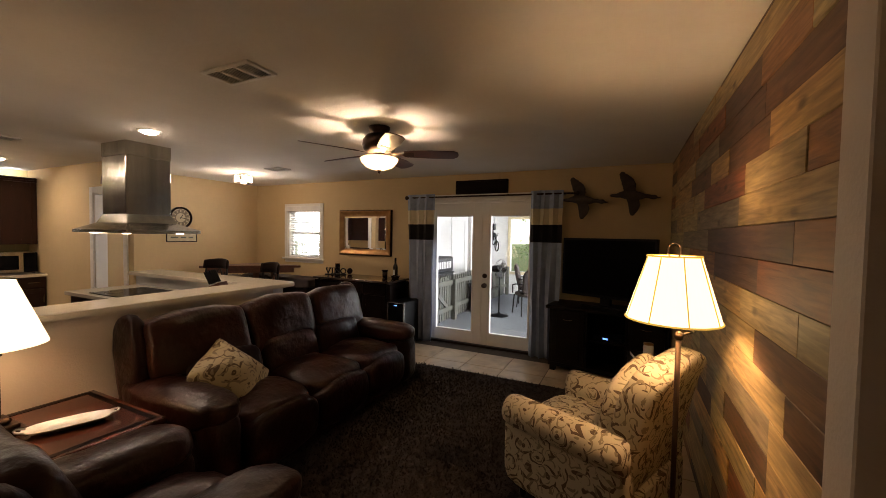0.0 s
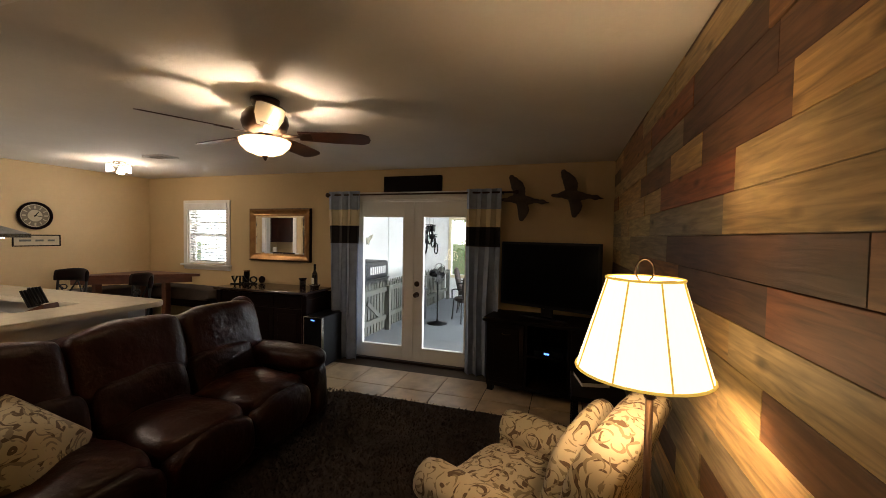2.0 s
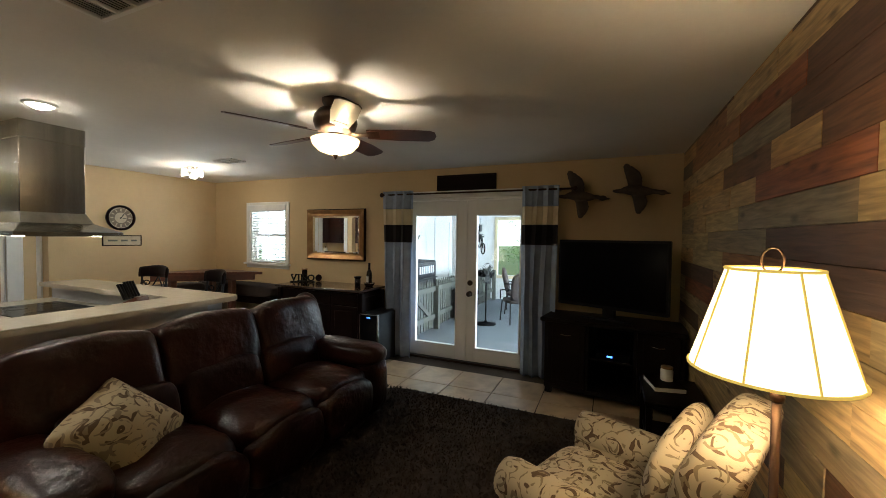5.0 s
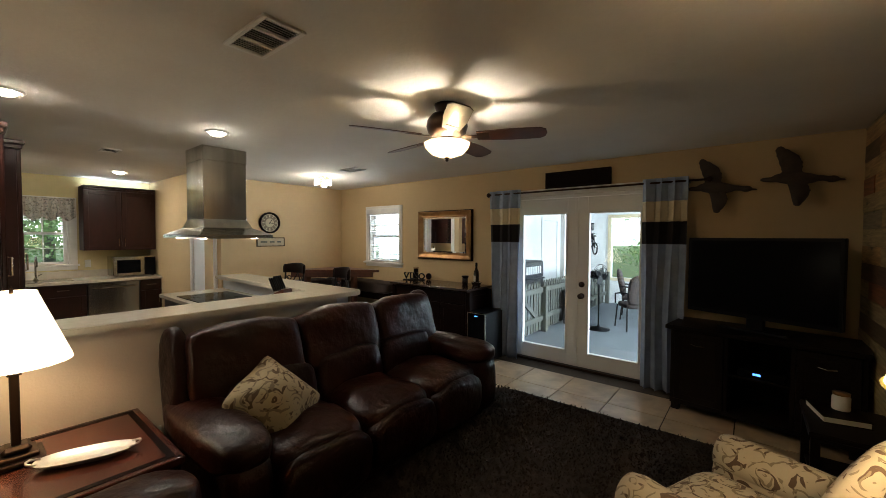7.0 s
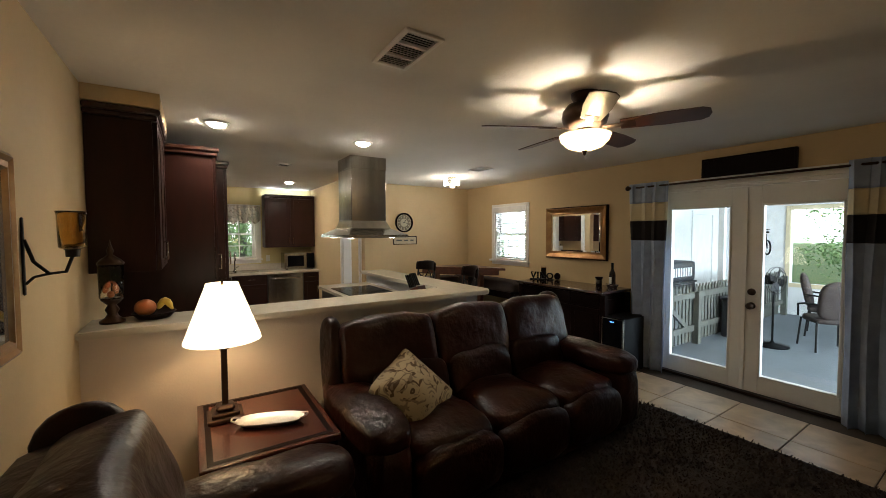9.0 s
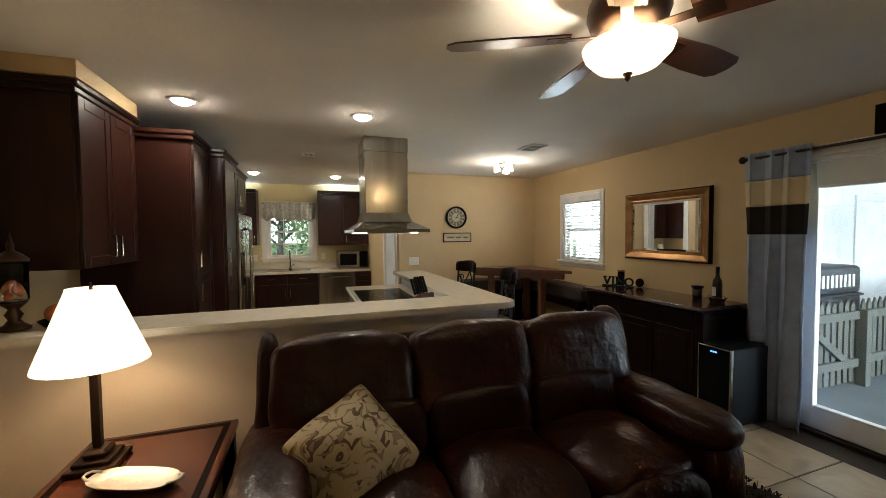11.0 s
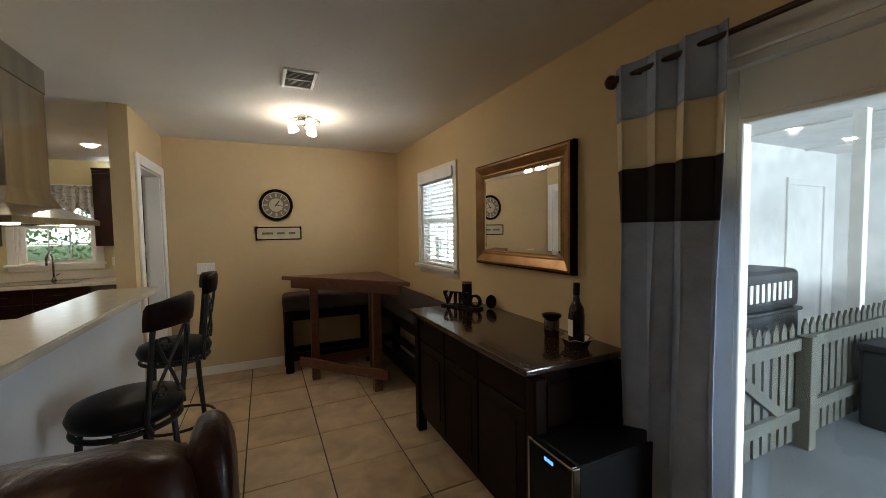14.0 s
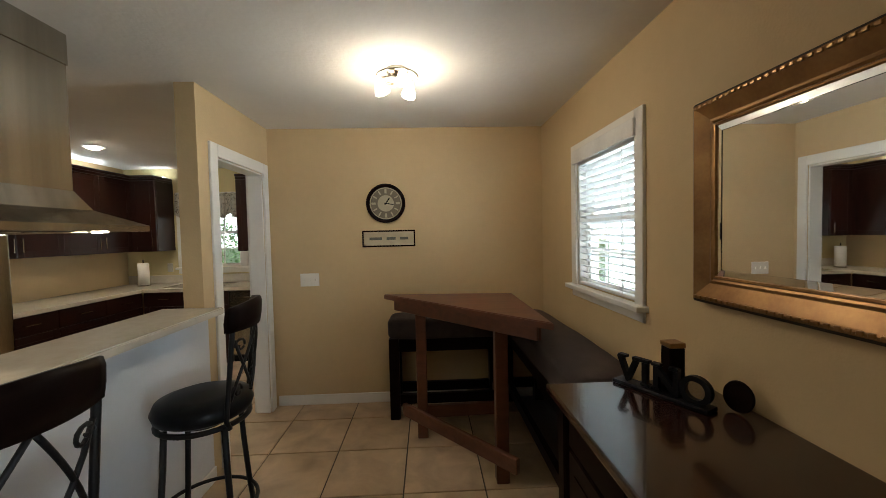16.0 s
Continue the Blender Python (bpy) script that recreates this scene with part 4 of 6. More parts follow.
st = thing("side_table", "low dark wooden side table beside the planks", "table", (1.32, 5.95, 0))
part("tabletop", box(-0.20, 0.18, -0.28, 0.28, 0.47, 0.50, 0.006), "black_wood", st)
for x in (-0.17, 0.15):
    for y in (-0.25, 0.25):
        part("leg", box(x - 0.02, x + 0.02, y - 0.02, y + 0.02, 0, 0.472), "black_wood", st)
part("shelf", box(-0.17, 0.15, -0.25, 0.25, 0.14, 0.16), "black_wood", st)
bk1 = thing("book", "thick closed book with pale pages on the side table", "book", (1.27, 6.02, 0.501), 12)
part("pages", box(-0.10, 0.10, -0.13, 0.13, 0.004, 0.034), "paper", bk1)
part("cover", box(-0.105, 0.105, -0.135, 0.135, 0.0, 0.004), "dark_wood", bk1)
part("cover", box(-0.105, 0.105, -0.135, 0.135, 0.034, 0.038), "dark_wood", bk1)
jar = thing("candle_jar", "small cream jar candle on the book", "candle", (1.29, 6.05, 0.54))
part("jar", lathe([(0.001, 0), (0.04, 0), (0.042, 0.01), (0.042, 0.075), (0.036, 0.085), (0.036, 0.09)], 20), "paper", jar, smooth=True)
part("lid", lathe([(0.038, 0.088), (0.04, 0.09), (0.04, 0.102), (0.001, 0.104)], 20), "gold", jar, smooth=True)

# ---- along the patio wall ----
def curtain(x0, x1, flip, label):
    c = thing("curtain", label, "curtain", ((x0 + x1) / 2, 7.15, 0), group="patio door curtains")
    half = (x1 - x0) / 2

    def band(name, za, zb, material):
        n, rows = 60, 10
        b = bmesh.new()
        grid = []
        for side in (0, 1):
            layer = []
            for j in range(rows + 1):
                z = za + (zb - za) * j / rows
                u = z / 2.17
                row = []
                for k in range(n + 1):
                    s = k / n
                    x = (2 * s - 1) * half * (0.80 + 0.2 * u + 0.10 * (1 - u) ** 2)
                    ph = s * 3.6 * 2 * math.pi + flip + 1.5 * noise.noise(Vector((s * 3.1, u * 1.3, flip))) + 0.7 * math.sin(2.2 * u + 4 * s)
                    y = (0.030 + 0.022 * (1 - u)) * (0.55 + 0.9 * abs(noise.noise(Vector((s * 4, u * 0.8, flip + 7))))) * math.sin(ph) + 0.022 * noise.noise(Vector((s * 6, u * 4, flip)))
                    row.append(b.verts.new((x + 0.012 * math.sin(2 * ph), y + side * 0.004, z + 0.005 * math.sin(ph) * (zb > 2.1) * j / rows)))
                layer.append(row)
            grid.append(layer)
        for layer in grid:
            for r, q in zip(layer, layer[1:]):
                for k in range(n):
                    b.faces.new((r[k], r[k + 1], q[k + 1], q[k]))
        a, d = grid
        for k in range(n):
            b.faces.new((a[0][k], a[0][k + 1], d[0][k + 1], d[0][k])), b.faces.new((a[-1][k], a[-1][k + 1], d[-1][k + 1], d[-1][k]))
        for j in range(rows):
            b.faces.new((a[j][0], a[j + 1][0], d[j + 1][0], d[j][0])), b.faces.new((a[j][-1], a[j + 1][-1], d[j + 1][-1], d[j][-1]))
        part(name, b, material, c, smooth=True)
    band("lower_panel", 0.02, 1.50, "curtain_grey")
    band("dark_band", 1.50, 1.725, "curtain_black")
    band("cream_band", 1.725, 1.93, "curtain_cream")
    band("header", 1.93, 2.16, "curtain_grey")


curtain(-1.885, -1.43, 0.4, "slate grey curtain panel with cream and black bands")
curtain(-0.045, 0.375, 2.1, "slate grey curtain panel with cream and black bands")
rod = thing("curtain_rod", "dark bronze curtain rod with ball finials over patio doors", "curtain rod", (-0.70, 7.15, 2.115))
part("rod", tube([(-1.15, 0, 0), (1.18, 0, 0)], 0.011, 10), "bronze", rod, smooth=True)
for s_ in (-1, 1):
    f = lathe([(0.011, 0), (0.018, 0.008), (0.012, 0.016), (0.026, 0.03), (0.032, 0.046), (0.024, 0.064), (0.001, 0.075)], 16)
    bmesh.ops.transform(f, matrix=pose(s_ * 1.15 + 0.03 * (s_ > 0), 0, 0, 0, 90 * s_, 0), verts=f.verts)
    part("finial", f, "bronze", rod, smooth=True)
    part("bracket", box(s_ * 1.06 - 0.008, s_ * 1.06 + 0.008, 0.0, 0.129, -0.014, 0.0, 0.002), "bronze", rod)

sg = thing("wall_sign", "dark wooden plank sign above the patio doors", "sign", (-0.76, 7.255, 2.25))
part("board", box(-0.38, 0.38, -0.012, 0.025, -0.095, 0.095, 0.003), "dark_wood", sg)
for r in ((-0.38, 0.38, 0.075, 0.095), (-0.38, 0.38, -0.095, -0.075), (-0.38, -0.36, -0.075, 0.075), (0.36, 0.38, -0.075, 0.075)):
    part("edge_strip", box(r[0], r[1], -0.02, -0.011, r[2], r[3], 0.003), "dark_wood", sg)


def blob(bm, at, size, turn=(0, 0, 0), seg=14):
    r = bmesh.ops.create_uvsphere(bm, u_segments=seg, v_segments=10, radius=1.0)
    m = pose(*at, *turn) @ Matrix.Diagonal((*size, 1))
    bmesh.ops.transform(bm, matrix=m, verts=r["verts"])


M["feather"] = mat("dark_feather_paint", (0.035, 0.025, 0.02), 0.7, second=(0.075, 0.05, 0.035), scale=14, bump=0.4)


def wing(bm, root, tip, width):
    """A rounded paddle-shaped wing: broad in the middle, blunt at the tip."""
    r, t = Vector(root), Vector(tip)
    d = t - r
    turn = (0, -math.degrees(math.atan2(d.z, d.x)), 0)
    for k in range(9):
        u = k / 8
        w = width * (0.62 + 0.55 * math.sin(math.pi * (0.18 + 0.62 * u))) * (1 - 0.45 * u ** 4)
        blob(bm, r + d * u * 0.86 + Vector((0.03 * math.sin(3 * u), 0, 0)), (d.length * 0.15, 0.011, w * 0.5), turn, 10)


def duck(at, flip, label):
    b = bmesh.new()
    blob(b, (0, 0, 0), (0.16, 0.055, 0.052), (0, 6, 0))
    blob(b, (0.15, 0, -0.012), (0.085, 0.026, 0.024), (0, 8, 0))
    blob(b, (0.222, 0, -0.025), (0.042, 0.028, 0.028))
    blob(b, (0.268, 0, -0.034), (0.035, 0.016, 0.009))
    blob(b, (-0.15, 0, 0.0), (0.085, 0.04, 0.022), (0, 4, 0))
    wing(b, (-0.02, 0.0, 0.02), (-0.12, -0.05, 0.27), 0.135)
    wing(b, (-0.01, -0.01, -0.02), (0.01, -0.07, -0.24), 0.12)
    d = tagged(part("duck_decoy", b, "feather", smooth=True), label, "decoration")
    d.matrix_world = pose(*at) @ pose(0, 0, 0, 0, 0, 180 if flip else 0)
    rm = d.modifiers.new("one_skin", 'REMESH')
    rm.mode, rm.voxel_size, rm.use_smooth_shade = 'VOXEL', 0.009, True
    return d


duck((0.575, 7.17, 2.03), False, "dark carved flying duck mounted on the wall")
duck((1.12, 7.17, 2.07), False, "dark carved flying duck mounted on the wall")

# framed mirror
mx0, mx1, mz0, mz1 = -3.257, -2.226, 1.222, 1.955
mr = thing("wall_mirror", "rectangular wall mirror in a wide bronze-gold frame", "mirror", ((mx0 + mx1) / 2, WALL_N, (mz0 + mz1) / 2))
a, b = (mx1 - mx0) / 2, (mz1 - mz0) / 2


def frame_profile(a, b, rings):
    """A mitred frame: rings of (inset, depth) joined round a rectangle."""
    bm = bmesh.new()
    loops = [[bm.verts.new((sx * (a - i), -d, sz * (b - i))) for sx, sz in ((-1, -1), (1, -1), (1, 1), (-1, 1))] for i, d in rings]
    for p, q in zip(loops, loops[1:]):
        for k in range(4):
            bm.faces.new((p[k], p[(k + 1) % 4], q[(k + 1) % 4], q[k]))
    return bm


part("outer_edge", frame_profile(a, b, [(0, 0.001), (0, 0.03), (0.012, 0.045)]), "dark_wood", mr)
part("frame", frame_profile(a, b, [(0.012, 0.045), (0.022, 0.05), (0.032, 0.046), (0.075, 0.028), (0.085, 0.030), (0.092, 0.026)]), "gold", mr)
part("inner_bead", frame_profile(a, b, [(0.092, 0.026), (0.096, 0.031), (0.102, 0.030), (0.106, 0.022)]), "gold", mr)
part("mirror_glass", box(-a + 0.104, a - 0.104, -0.024, -0.020, -b + 0.104, b - 0.104), "mirror", mr)
part("bevel_strip", frame_profile(a, b, [(0.104, 0.0242), (0.126, 0.0262)]), "mirror", mr)
for sz in (-1, 1):
    n = 40
    bb = bmesh.new()
    for k in range(n):
        x = -a + 0.03 + (2 * a - 0.06) * k / (n - 1)
        box(x - 0.008, x + 0.008, -0.053, -0.044, sz * (b - 0.022) - 0.006, sz * (b - 0.022) + 0.006, 0.002, 1, bb)
    part("rope_bead", bb, "gold", mr)

# sideboard
sb = thing("sideboard", "dark mahogany sideboard with polished top against the wall", "sideboard", (-2.60, 6.985, 0))
part("top", box(-0.70, 0.70, -0.30, 0.29, 0.875, 0.905, 0.008, 2), "mahogany", sb)
part("body", box(-0.66, 0.66, -0.225, 0.25, 0.14, 0.876, 0.004), "dark_wood", sb)
for x in (-0.665, 0.665):
    for y in (-0.22, 0.24):
        part("leg", box(x - 0.035, x + 0.035, y - 0.035, y + 0.03, 0.0, 0.86, 0.008), "dark_wood", sb)
for k in range(3):
    x0 = -0.62 + 0.415 * k
    d = part("drawer", box(x0, x0 + 0.405, -0.24, -0.224, 0.70, 0.85, 0.004), "dark_wood", sb)
    part("drawer_pull", lathe([(0.008, 0), (0.006, 0.012), (0.014, 0.02), (0.001, 0.026)], 12), "bronze", d, smooth=True).matrix_world = pose(x0 + 0.2 - 2.60, 6.985 - 0.24, 0.775, 90, 0, 0)
    dd = part("door", box(x0, x0 + 0.405, -0.24, -0.224, 0.17, 0.685, 0.004), "dark_wood", sb)
    part("door_panel", box(x0 + 0.06, x0 + 0.345, -0.246, -0.239, 0.23, 0.625, 0.005), "dark_wood", dd)
for s_ in (-1, 1):
    part("side_panel", box(s_ * 0.662 - 0.006, s_ * 0.662 + 0.006, -0.16, 0.18, 0.20, 0.80, 0.003), "dark_wood", sb)
part("plinth_rail", box(-0.63, 0.63, -0.215, 0.24, 0.10, 0.142, 0.004), "dark_wood", sb)

# wine cooler
wc = thing("wine_cooler", "slim black wine cooler with steel edges and blue display", "appliance", (-1.79, 6.74, 0))
part("cabinet", box(-0.13, 0.13, 0.0, 0.44, 0.02, 0.625, 0.006), "black", wc)
wd = part("door", box(-0.125, 0.125, -0.028, -0.002, 0.03, 0.62, 0.004), "screen", wc)
for r in ((-0.132, -0.120), (0.120, 0.132)):
    part("steel_edge", box(r[0], r[1], -0.032, 0.0, 0.028, 0.622, 0.002), "steel", wd, "brushed steel trim")
part("top_edge", box(-0.12, 0.12, -0.032, 0.0, 0.612, 0.622, 0.002), "steel", wd)
for k, x in enumerate((-0.028, -0.010, 0.008)):
    part("display", box(x, x + 0.013, -0.0305, -0.027, 0.575, 0.588), "led", wd, "small blue lit display")
for x in (-0.1, 0.1):
    for y in (0.04, 0.4):
        part("foot", box(x - 0.015, x + 0.015, y - 0.015, y + 0.015, 0, 0.021), "black", wc)

# letters, candle, bottle
vn = thing("letter_sign", "black wooden tabletop letters spelling VINO on a base", "decoration", (-3.16, 7.05, 0.906), 28)
for k, (ch, x) in enumerate((("V", -0.155), ("I", -0.065), ("N", -0.022), ("O", 0.072))):
    cu = bpy.data.curves.new("letter", 'FONT')
    cu.body, cu.size, cu.extrude, cu.offset = ch, 0.128, 0.010, 0.003
    tmp = new("letter_source", cu)
    me = bpy.data.meshes.new_from_object(tmp)
    bpy.data.objects.remove(tmp)
    me.materials.append(M["black"])
    ob = new("letter", me)
    ob.parent = vn
    ob.matrix_basis = pose(x, 0, 0.014, 90, 0, 0)
for x, z in ((-0.138, 0.103), (-0.080, 0.103), (-0.047, 0.103), (-0.047, 0.016), (-0.008, 0.016), (-0.006, 0.103), (0.055, 0.103)):
    part("serif", box(x - 0.017, x + 0.017, -0.0115, 0.0115, z - 0.002, z + 0.010, 0.002), "black", vn)
part("base", box(-0.165, 0.175, -0.03, 0.03, 0, 0.014, 0.002), "black", vn)
can_h = thing("candle_holder", "tall dark square candle holder with gold rim", "candle", (-3.165, 7.105, 0.906))
part("body", box(-0.028, 0.028, -0.028, 0.028, 0, 0.17, 0.004), "dark_wood", can_h)
part("rim", box(-0.030, 0.030, -0.030, 0.030, 0.17, 0.188, 0.003), "gold", can_h)
clk = thing("round_plaque", "small dark round wooden plaque leaning on the wall", "decoration", (-3.005, 7.215, 0.906))
pq = lathe([(0.001, -0.006), (0.047, -0.006), (0.050, 0), (0.047, 0.006), (0.001, 0.006)], 24)
bmesh.ops.transform(pq, matrix=pose(0, 0, 0.051, 82, 0, 14), verts=pq.verts)
part("disc", pq, "dark_wood", clk, smooth=False)
M["bottle"] = mat("dark_bottle_glass", (0.012, 0.006, 0.005), 0.08, coat=0.6)
bt = thing("wine_bottle", "dark red wine bottle with pale label standing in a silver coaster", "bottle", (-2.05, 7.10, 0.912))
part("glass", lathe([(0.001, 0.001), (0.036, 0.001), (0.038, 0.008), (0.038, 0.15), (0.034, 0.185), (0.018, 0.215), (0.014, 0.24), (0.014, 0.30)], 24), "bottle", bt, smooth=True)
part("foil", lathe([(0.0145, 0.245), (0.0155, 0.25), (0.0155, 0.305), (0.001, 0.307)], 20), "black", bt, smooth=True)
lab = bmesh.new()
ra = [[lab.verts.new((r * math.cos(radians(a)), r * math.sin(radians(a)), z)) for a in range(190, 300, 10)] for r, z in ((0.0386, 0.05), (0.0386, 0.13))]
for k in range(10):
    lab.faces.new((ra[0][k], ra[0][k + 1], ra[1][k + 1], ra[1][k]))
part("paper_label", lab, "paper", bt)
co = thing("bottle_coaster", "scalloped silver wine coaster on the sideboard", "coaster", (-2.05, 7.10, 0.906))
sc = lathe([(0.001, 0.0), (0.05, 0.0), (0.055, 0.006), (0.066, 0.035), (0.078, 0.045), (0.076, 0.048), (0.062, 0.04), (0.05, 0.006), (0.001, 0.005)], 32)
for v in sc.verts:
    if v.co.z > 0.03:
        v.co.z += 0.004 * math.cos(8 * math.atan2(v.co.y, v.co.x))
part("dish", sc, "chrome", co, smooth=True)
jr = thing("candle_glass", "smoked glass candle jar on the sideboard", "candle", (-2.25, 7.12, 0.906))
part("jar", lathe([(0.001, 0), (0.036, 0), (0.04, 0.02), (0.04, 0.10)], 20), "bottle", jr, smooth=True)
part("lid", lathe([(0.046, 0.10), (0.05, 0.105), (0.05, 0.118), (0.001, 0.12)], 20), "dark_wood", jr, smooth=True)

# ---- dining corner ----
ck = thing("wall_clock", "round wall clock with dark wooden rim and cream face", "clock", (CLOCK_X, 5.882, 1.778))
R90 = pose(0, 0, 0, 0, 90, 0)


def flat(profile, seg=40, loop=False):
    b = lathe(profile, seg, loop=loop)
    bmesh.ops.transform(b, matrix=R90, verts=b.verts)
    return b


part("rim", flat([(0.14, 0.012), (0.145, 0.03), (0.158, 0.042), (0.172, 0.03), (0.172, 0.001), (0.14, 0.001)], loop=True), "dark_wood", ck, smooth=True)
fc = part("face", flat([(0.001, 0.014), (0.148, 0.014), (0.148, 0.004)]), "clock_cream", ck)
part("chapter_ring", flat([(0.132, 0.0142), (0.132, 0.0160), (0.072, 0.0160), (0.072, 0.0142)], loop=True), "clock_ring", fc)
for k in range(12):
    a = 2 * math.pi * k / 12
    w = 0.012 if k % 3 else 0.018
    b = box(0.0162, 0.0172, -w / 2, w / 2, 0.088, 0.125)
    bmesh.ops.transform(b, matrix=pose(0, 0, 0, math.degrees(a), 0, 0), verts=b.verts)
    part("numeral", b, "clock_cream", fc)
for ln, w, ang in ((0.070, 0.008, -100), (0.060, 0.010, -35)):
    b = box(0.0175, 0.0195, -w / 2, w / 2, -0.015, ln)
    bmesh.ops.transform(b, matrix=pose(0, 0, 0, ang, 0, 0), verts=b.verts)
    part("pointer", b, "black", fc)
pl = thing("wall_plaque", "long cream wooden plaque with dark frame below the clock", "sign", (CLOCK_X, 5.90, 1.468))
part("panel", box(0.001, 0.014, -0.22, 0.22, -0.06, 0.06), "plaque", pl)
for r in ((-0.233, 0.233, 0.06, 0.073), (-0.233, 0.233, -0.073, -0.06), (-0.233, -0.22, -0.06, 0.06), (0.22, 0.233, -0.06, 0.06)):
    part("frame", box(0.001, 0.02, *r, 0.003), "dark_wood", pl)
for y0, y1 in ((-0.17, -0.06), (-0.02, 0.06), (0.10, 0.17)):
    part("lettering", box(0.0135, 0.0150, y0, y1, -0.012, 0.012), "fence", pl)
sw = thing("light_switch", "white two-gang light switch plate", "switch", (CLOCK_X, 5.195, 1.118))
part("plate", box(0.0005, 0.007, -0.082, 0.082, -0.057, 0.057, 0.003), "white", sw)
for y in (-0.046, 0, 0.046):
    part("toggle", box(0.006, 0.016, y - 0.005, y + 0.005, -0.012, 0.012, 0.002), "white", sw)

# ceiling spotlight with three glass heads
sp = thing("ceiling_spotlight", "round steel ceiling fixture with three lit frosted glass heads", "ceiling light", (-4.08, 6.09, CEIL))
part("canopy", lathe([(0.001, -0.001), (0.065, -0.001), (0.062, -0.02), (0.03, -0.03), (0.01, -0.035)], 28), "steel", sp, smooth=True)
part("ring", tube([(0.115 * math.cos(2 * math.pi * k / 32), 0.115 * math.sin(2 * math.pi * k / 32), -0.04) for k in range(32)], 0.007, 8, None, True), "steel", sp, smooth=True)
for k in range(3):
    a = radians(120 * k + 20)
    ca, sa = math.cos(a), math.sin(a)
    part("arm", tube([(0.02 * ca, 0.02 * sa, -0.025), (0.112 * ca, 0.112 * sa, -0.042)], 0.006), "steel", sp)
    h = lathe([(0.012, 0), (0.022, -0.02), (0.034, -0.055), (0.042, -0.085), (0.040, -0.086), (0.020, -0.025), (0.010, -0.004)], 18)
    bmesh.ops.transform(h, matrix=pose(0.115 * ca, 0.115 * sa, -0.045) @ pose(0, 0, 0, -18 * sa, 18 * ca, 0), verts=h.verts)
    part("glass_head", h, "bulb", sp, "frosted glass head, lit", True)

# corner table and bench
ct = thing("corner_table", "triangular stained pine counter-height corner table", "table", (-4.55, 6.55, 0))
tri_xy = [(-0.29, -0.66), (0.83, 0.31), (-0.18, 0.32)]
part("tabletop", prism(tri_xy, 1.0, 1.038, 0.005), "pine", ct)
inner = [(x * 0.86, y * 0.86) for x, y in tri_xy]
(ax, ay), (bx_, by_), (cx, cy) = [(x * 0.70, y * 0.70) for x, y in tri_xy]
legs = [(ax + (bx_ - ax) * u, ay + (by_ - ay) * u) for u in (0.13, 0.84)] + [(cx, cy)]


def beam(p, q, z0, z1, w):
    """A straight rail from p to q in plan."""
    d = Vector((q[0] - p[0], q[1] - p[1], 0))
    b = box(0, d.length, -w / 2, w / 2, z0, z1, 0.004)
    bmesh.ops.transform(b, matrix=pose(p[0], p[1], 0, 0, 0, math.degrees(math.atan2(d.y, d.x))), verts=b.verts)
    return b


for k in range(3):
    p, q = inner[k], inner[(k + 1) % 3]
    part("apron", beam(p, q, 0.92, 1.0, 0.03), "pine", ct)
    if k:
        part("stretcher", beam(legs[k], legs[(k + 1) % 3], 0.14, 0.23, 0.035), "pine", ct)
    x, y = legs[k]
    part("leg", box(x - 0.038, x + 0.038, y - 0.038, y + 0.038, 0, 0.995, 0.005), "pine", ct)

off = Vector((by_ - ay, ax - bx_)).normalized() * 0.066
part("stretcher", beam((ax + off.x, ay + off.y), (bx_ + off.x, by_ + off.y), 0.14, 0.23, 0.035), "pine", ct)


def bench(x0, x1, y0, y1, label):
    b = thing("corner_bench", label, "bench", ((x0 + x1) / 2, (y0 + y1) / 2, 0), group="corner benches")
    a, c = (x1 - x0) / 2, (y1 - y0) / 2
    part("seat_pad", cushion(2 * a, 2 * c, 0.17, (0, 0, 0.735), 0.06, 12, 0.006, None, 7), "bench", b, smooth=True)
    for x in (-a + 0.05, a - 0.05):
        for y in (-c + 0.05, c - 0.05):
            part("leg", box(x - 0.04, x + 0.04, y - 0.04, y + 0.04, 0, 0.66, 0.006), "dark_wood", b)
    for y in (-c + 0.05, c - 0.05):
        part("rail", box(-a + 0.09, a - 0.09, y - 0.02, y + 0.02, 0.55, 0.655, 0.004), "dark_wood", b)
        part("rail", box(-a + 0.09, a - 0.09, y - 0.02, y + 0.02, 0.12, 0.20, 0.004), "dark_wood", b)
    for x in (-a + 0.05, a - 0.05):
        part("rail", box(x - 0.02, x + 0.02, -c + 0.09, c - 0.09, 0.55, 0.655, 0.004), "dark_wood", b)
        part("rail", box(x - 0.02, x + 0.02, -c + 0.09, c - 0.09, 0.12, 0.20, 0.004), "dark_wood", b)


bench(-5.255, -4.90, 5.90, 6.85, "dark brown upholstered wooden bench along the clock wall")
bench(-5.255, -3.62, 6.88, 7.25, "dark brown upholstered wooden bench under the window")

# bar stools
stool = thing("bar_stool", "black iron bar stool with round padded seat and scrolled back", "bar stool", (-3.62, 5.20, 0), 100, group="bar stools")
part("seat", lathe([(0.001, 0.70), (0.17, 0.70), (0.195, 0.715), (0.205, 0.745), (0.19, 0.78), (0.13, 0.80), (0.001, 0.805)], 36), "black", stool, "round black leather seat pad", True)
part("seat_ring", tube([(0.185 * math.cos(2 * math.pi * k / 32), 0.185 * math.sin(2 * math.pi * k / 32), 0.685) for k in range(32)], 0.012, 8, None, True), "iron", stool, smooth=True)
part("swivel_plate", lathe([(0.001, 0.66), (0.09, 0.66), (0.10, 0.67), (0.10, 0.702), (0.001, 0.702)], 24), "iron", stool)
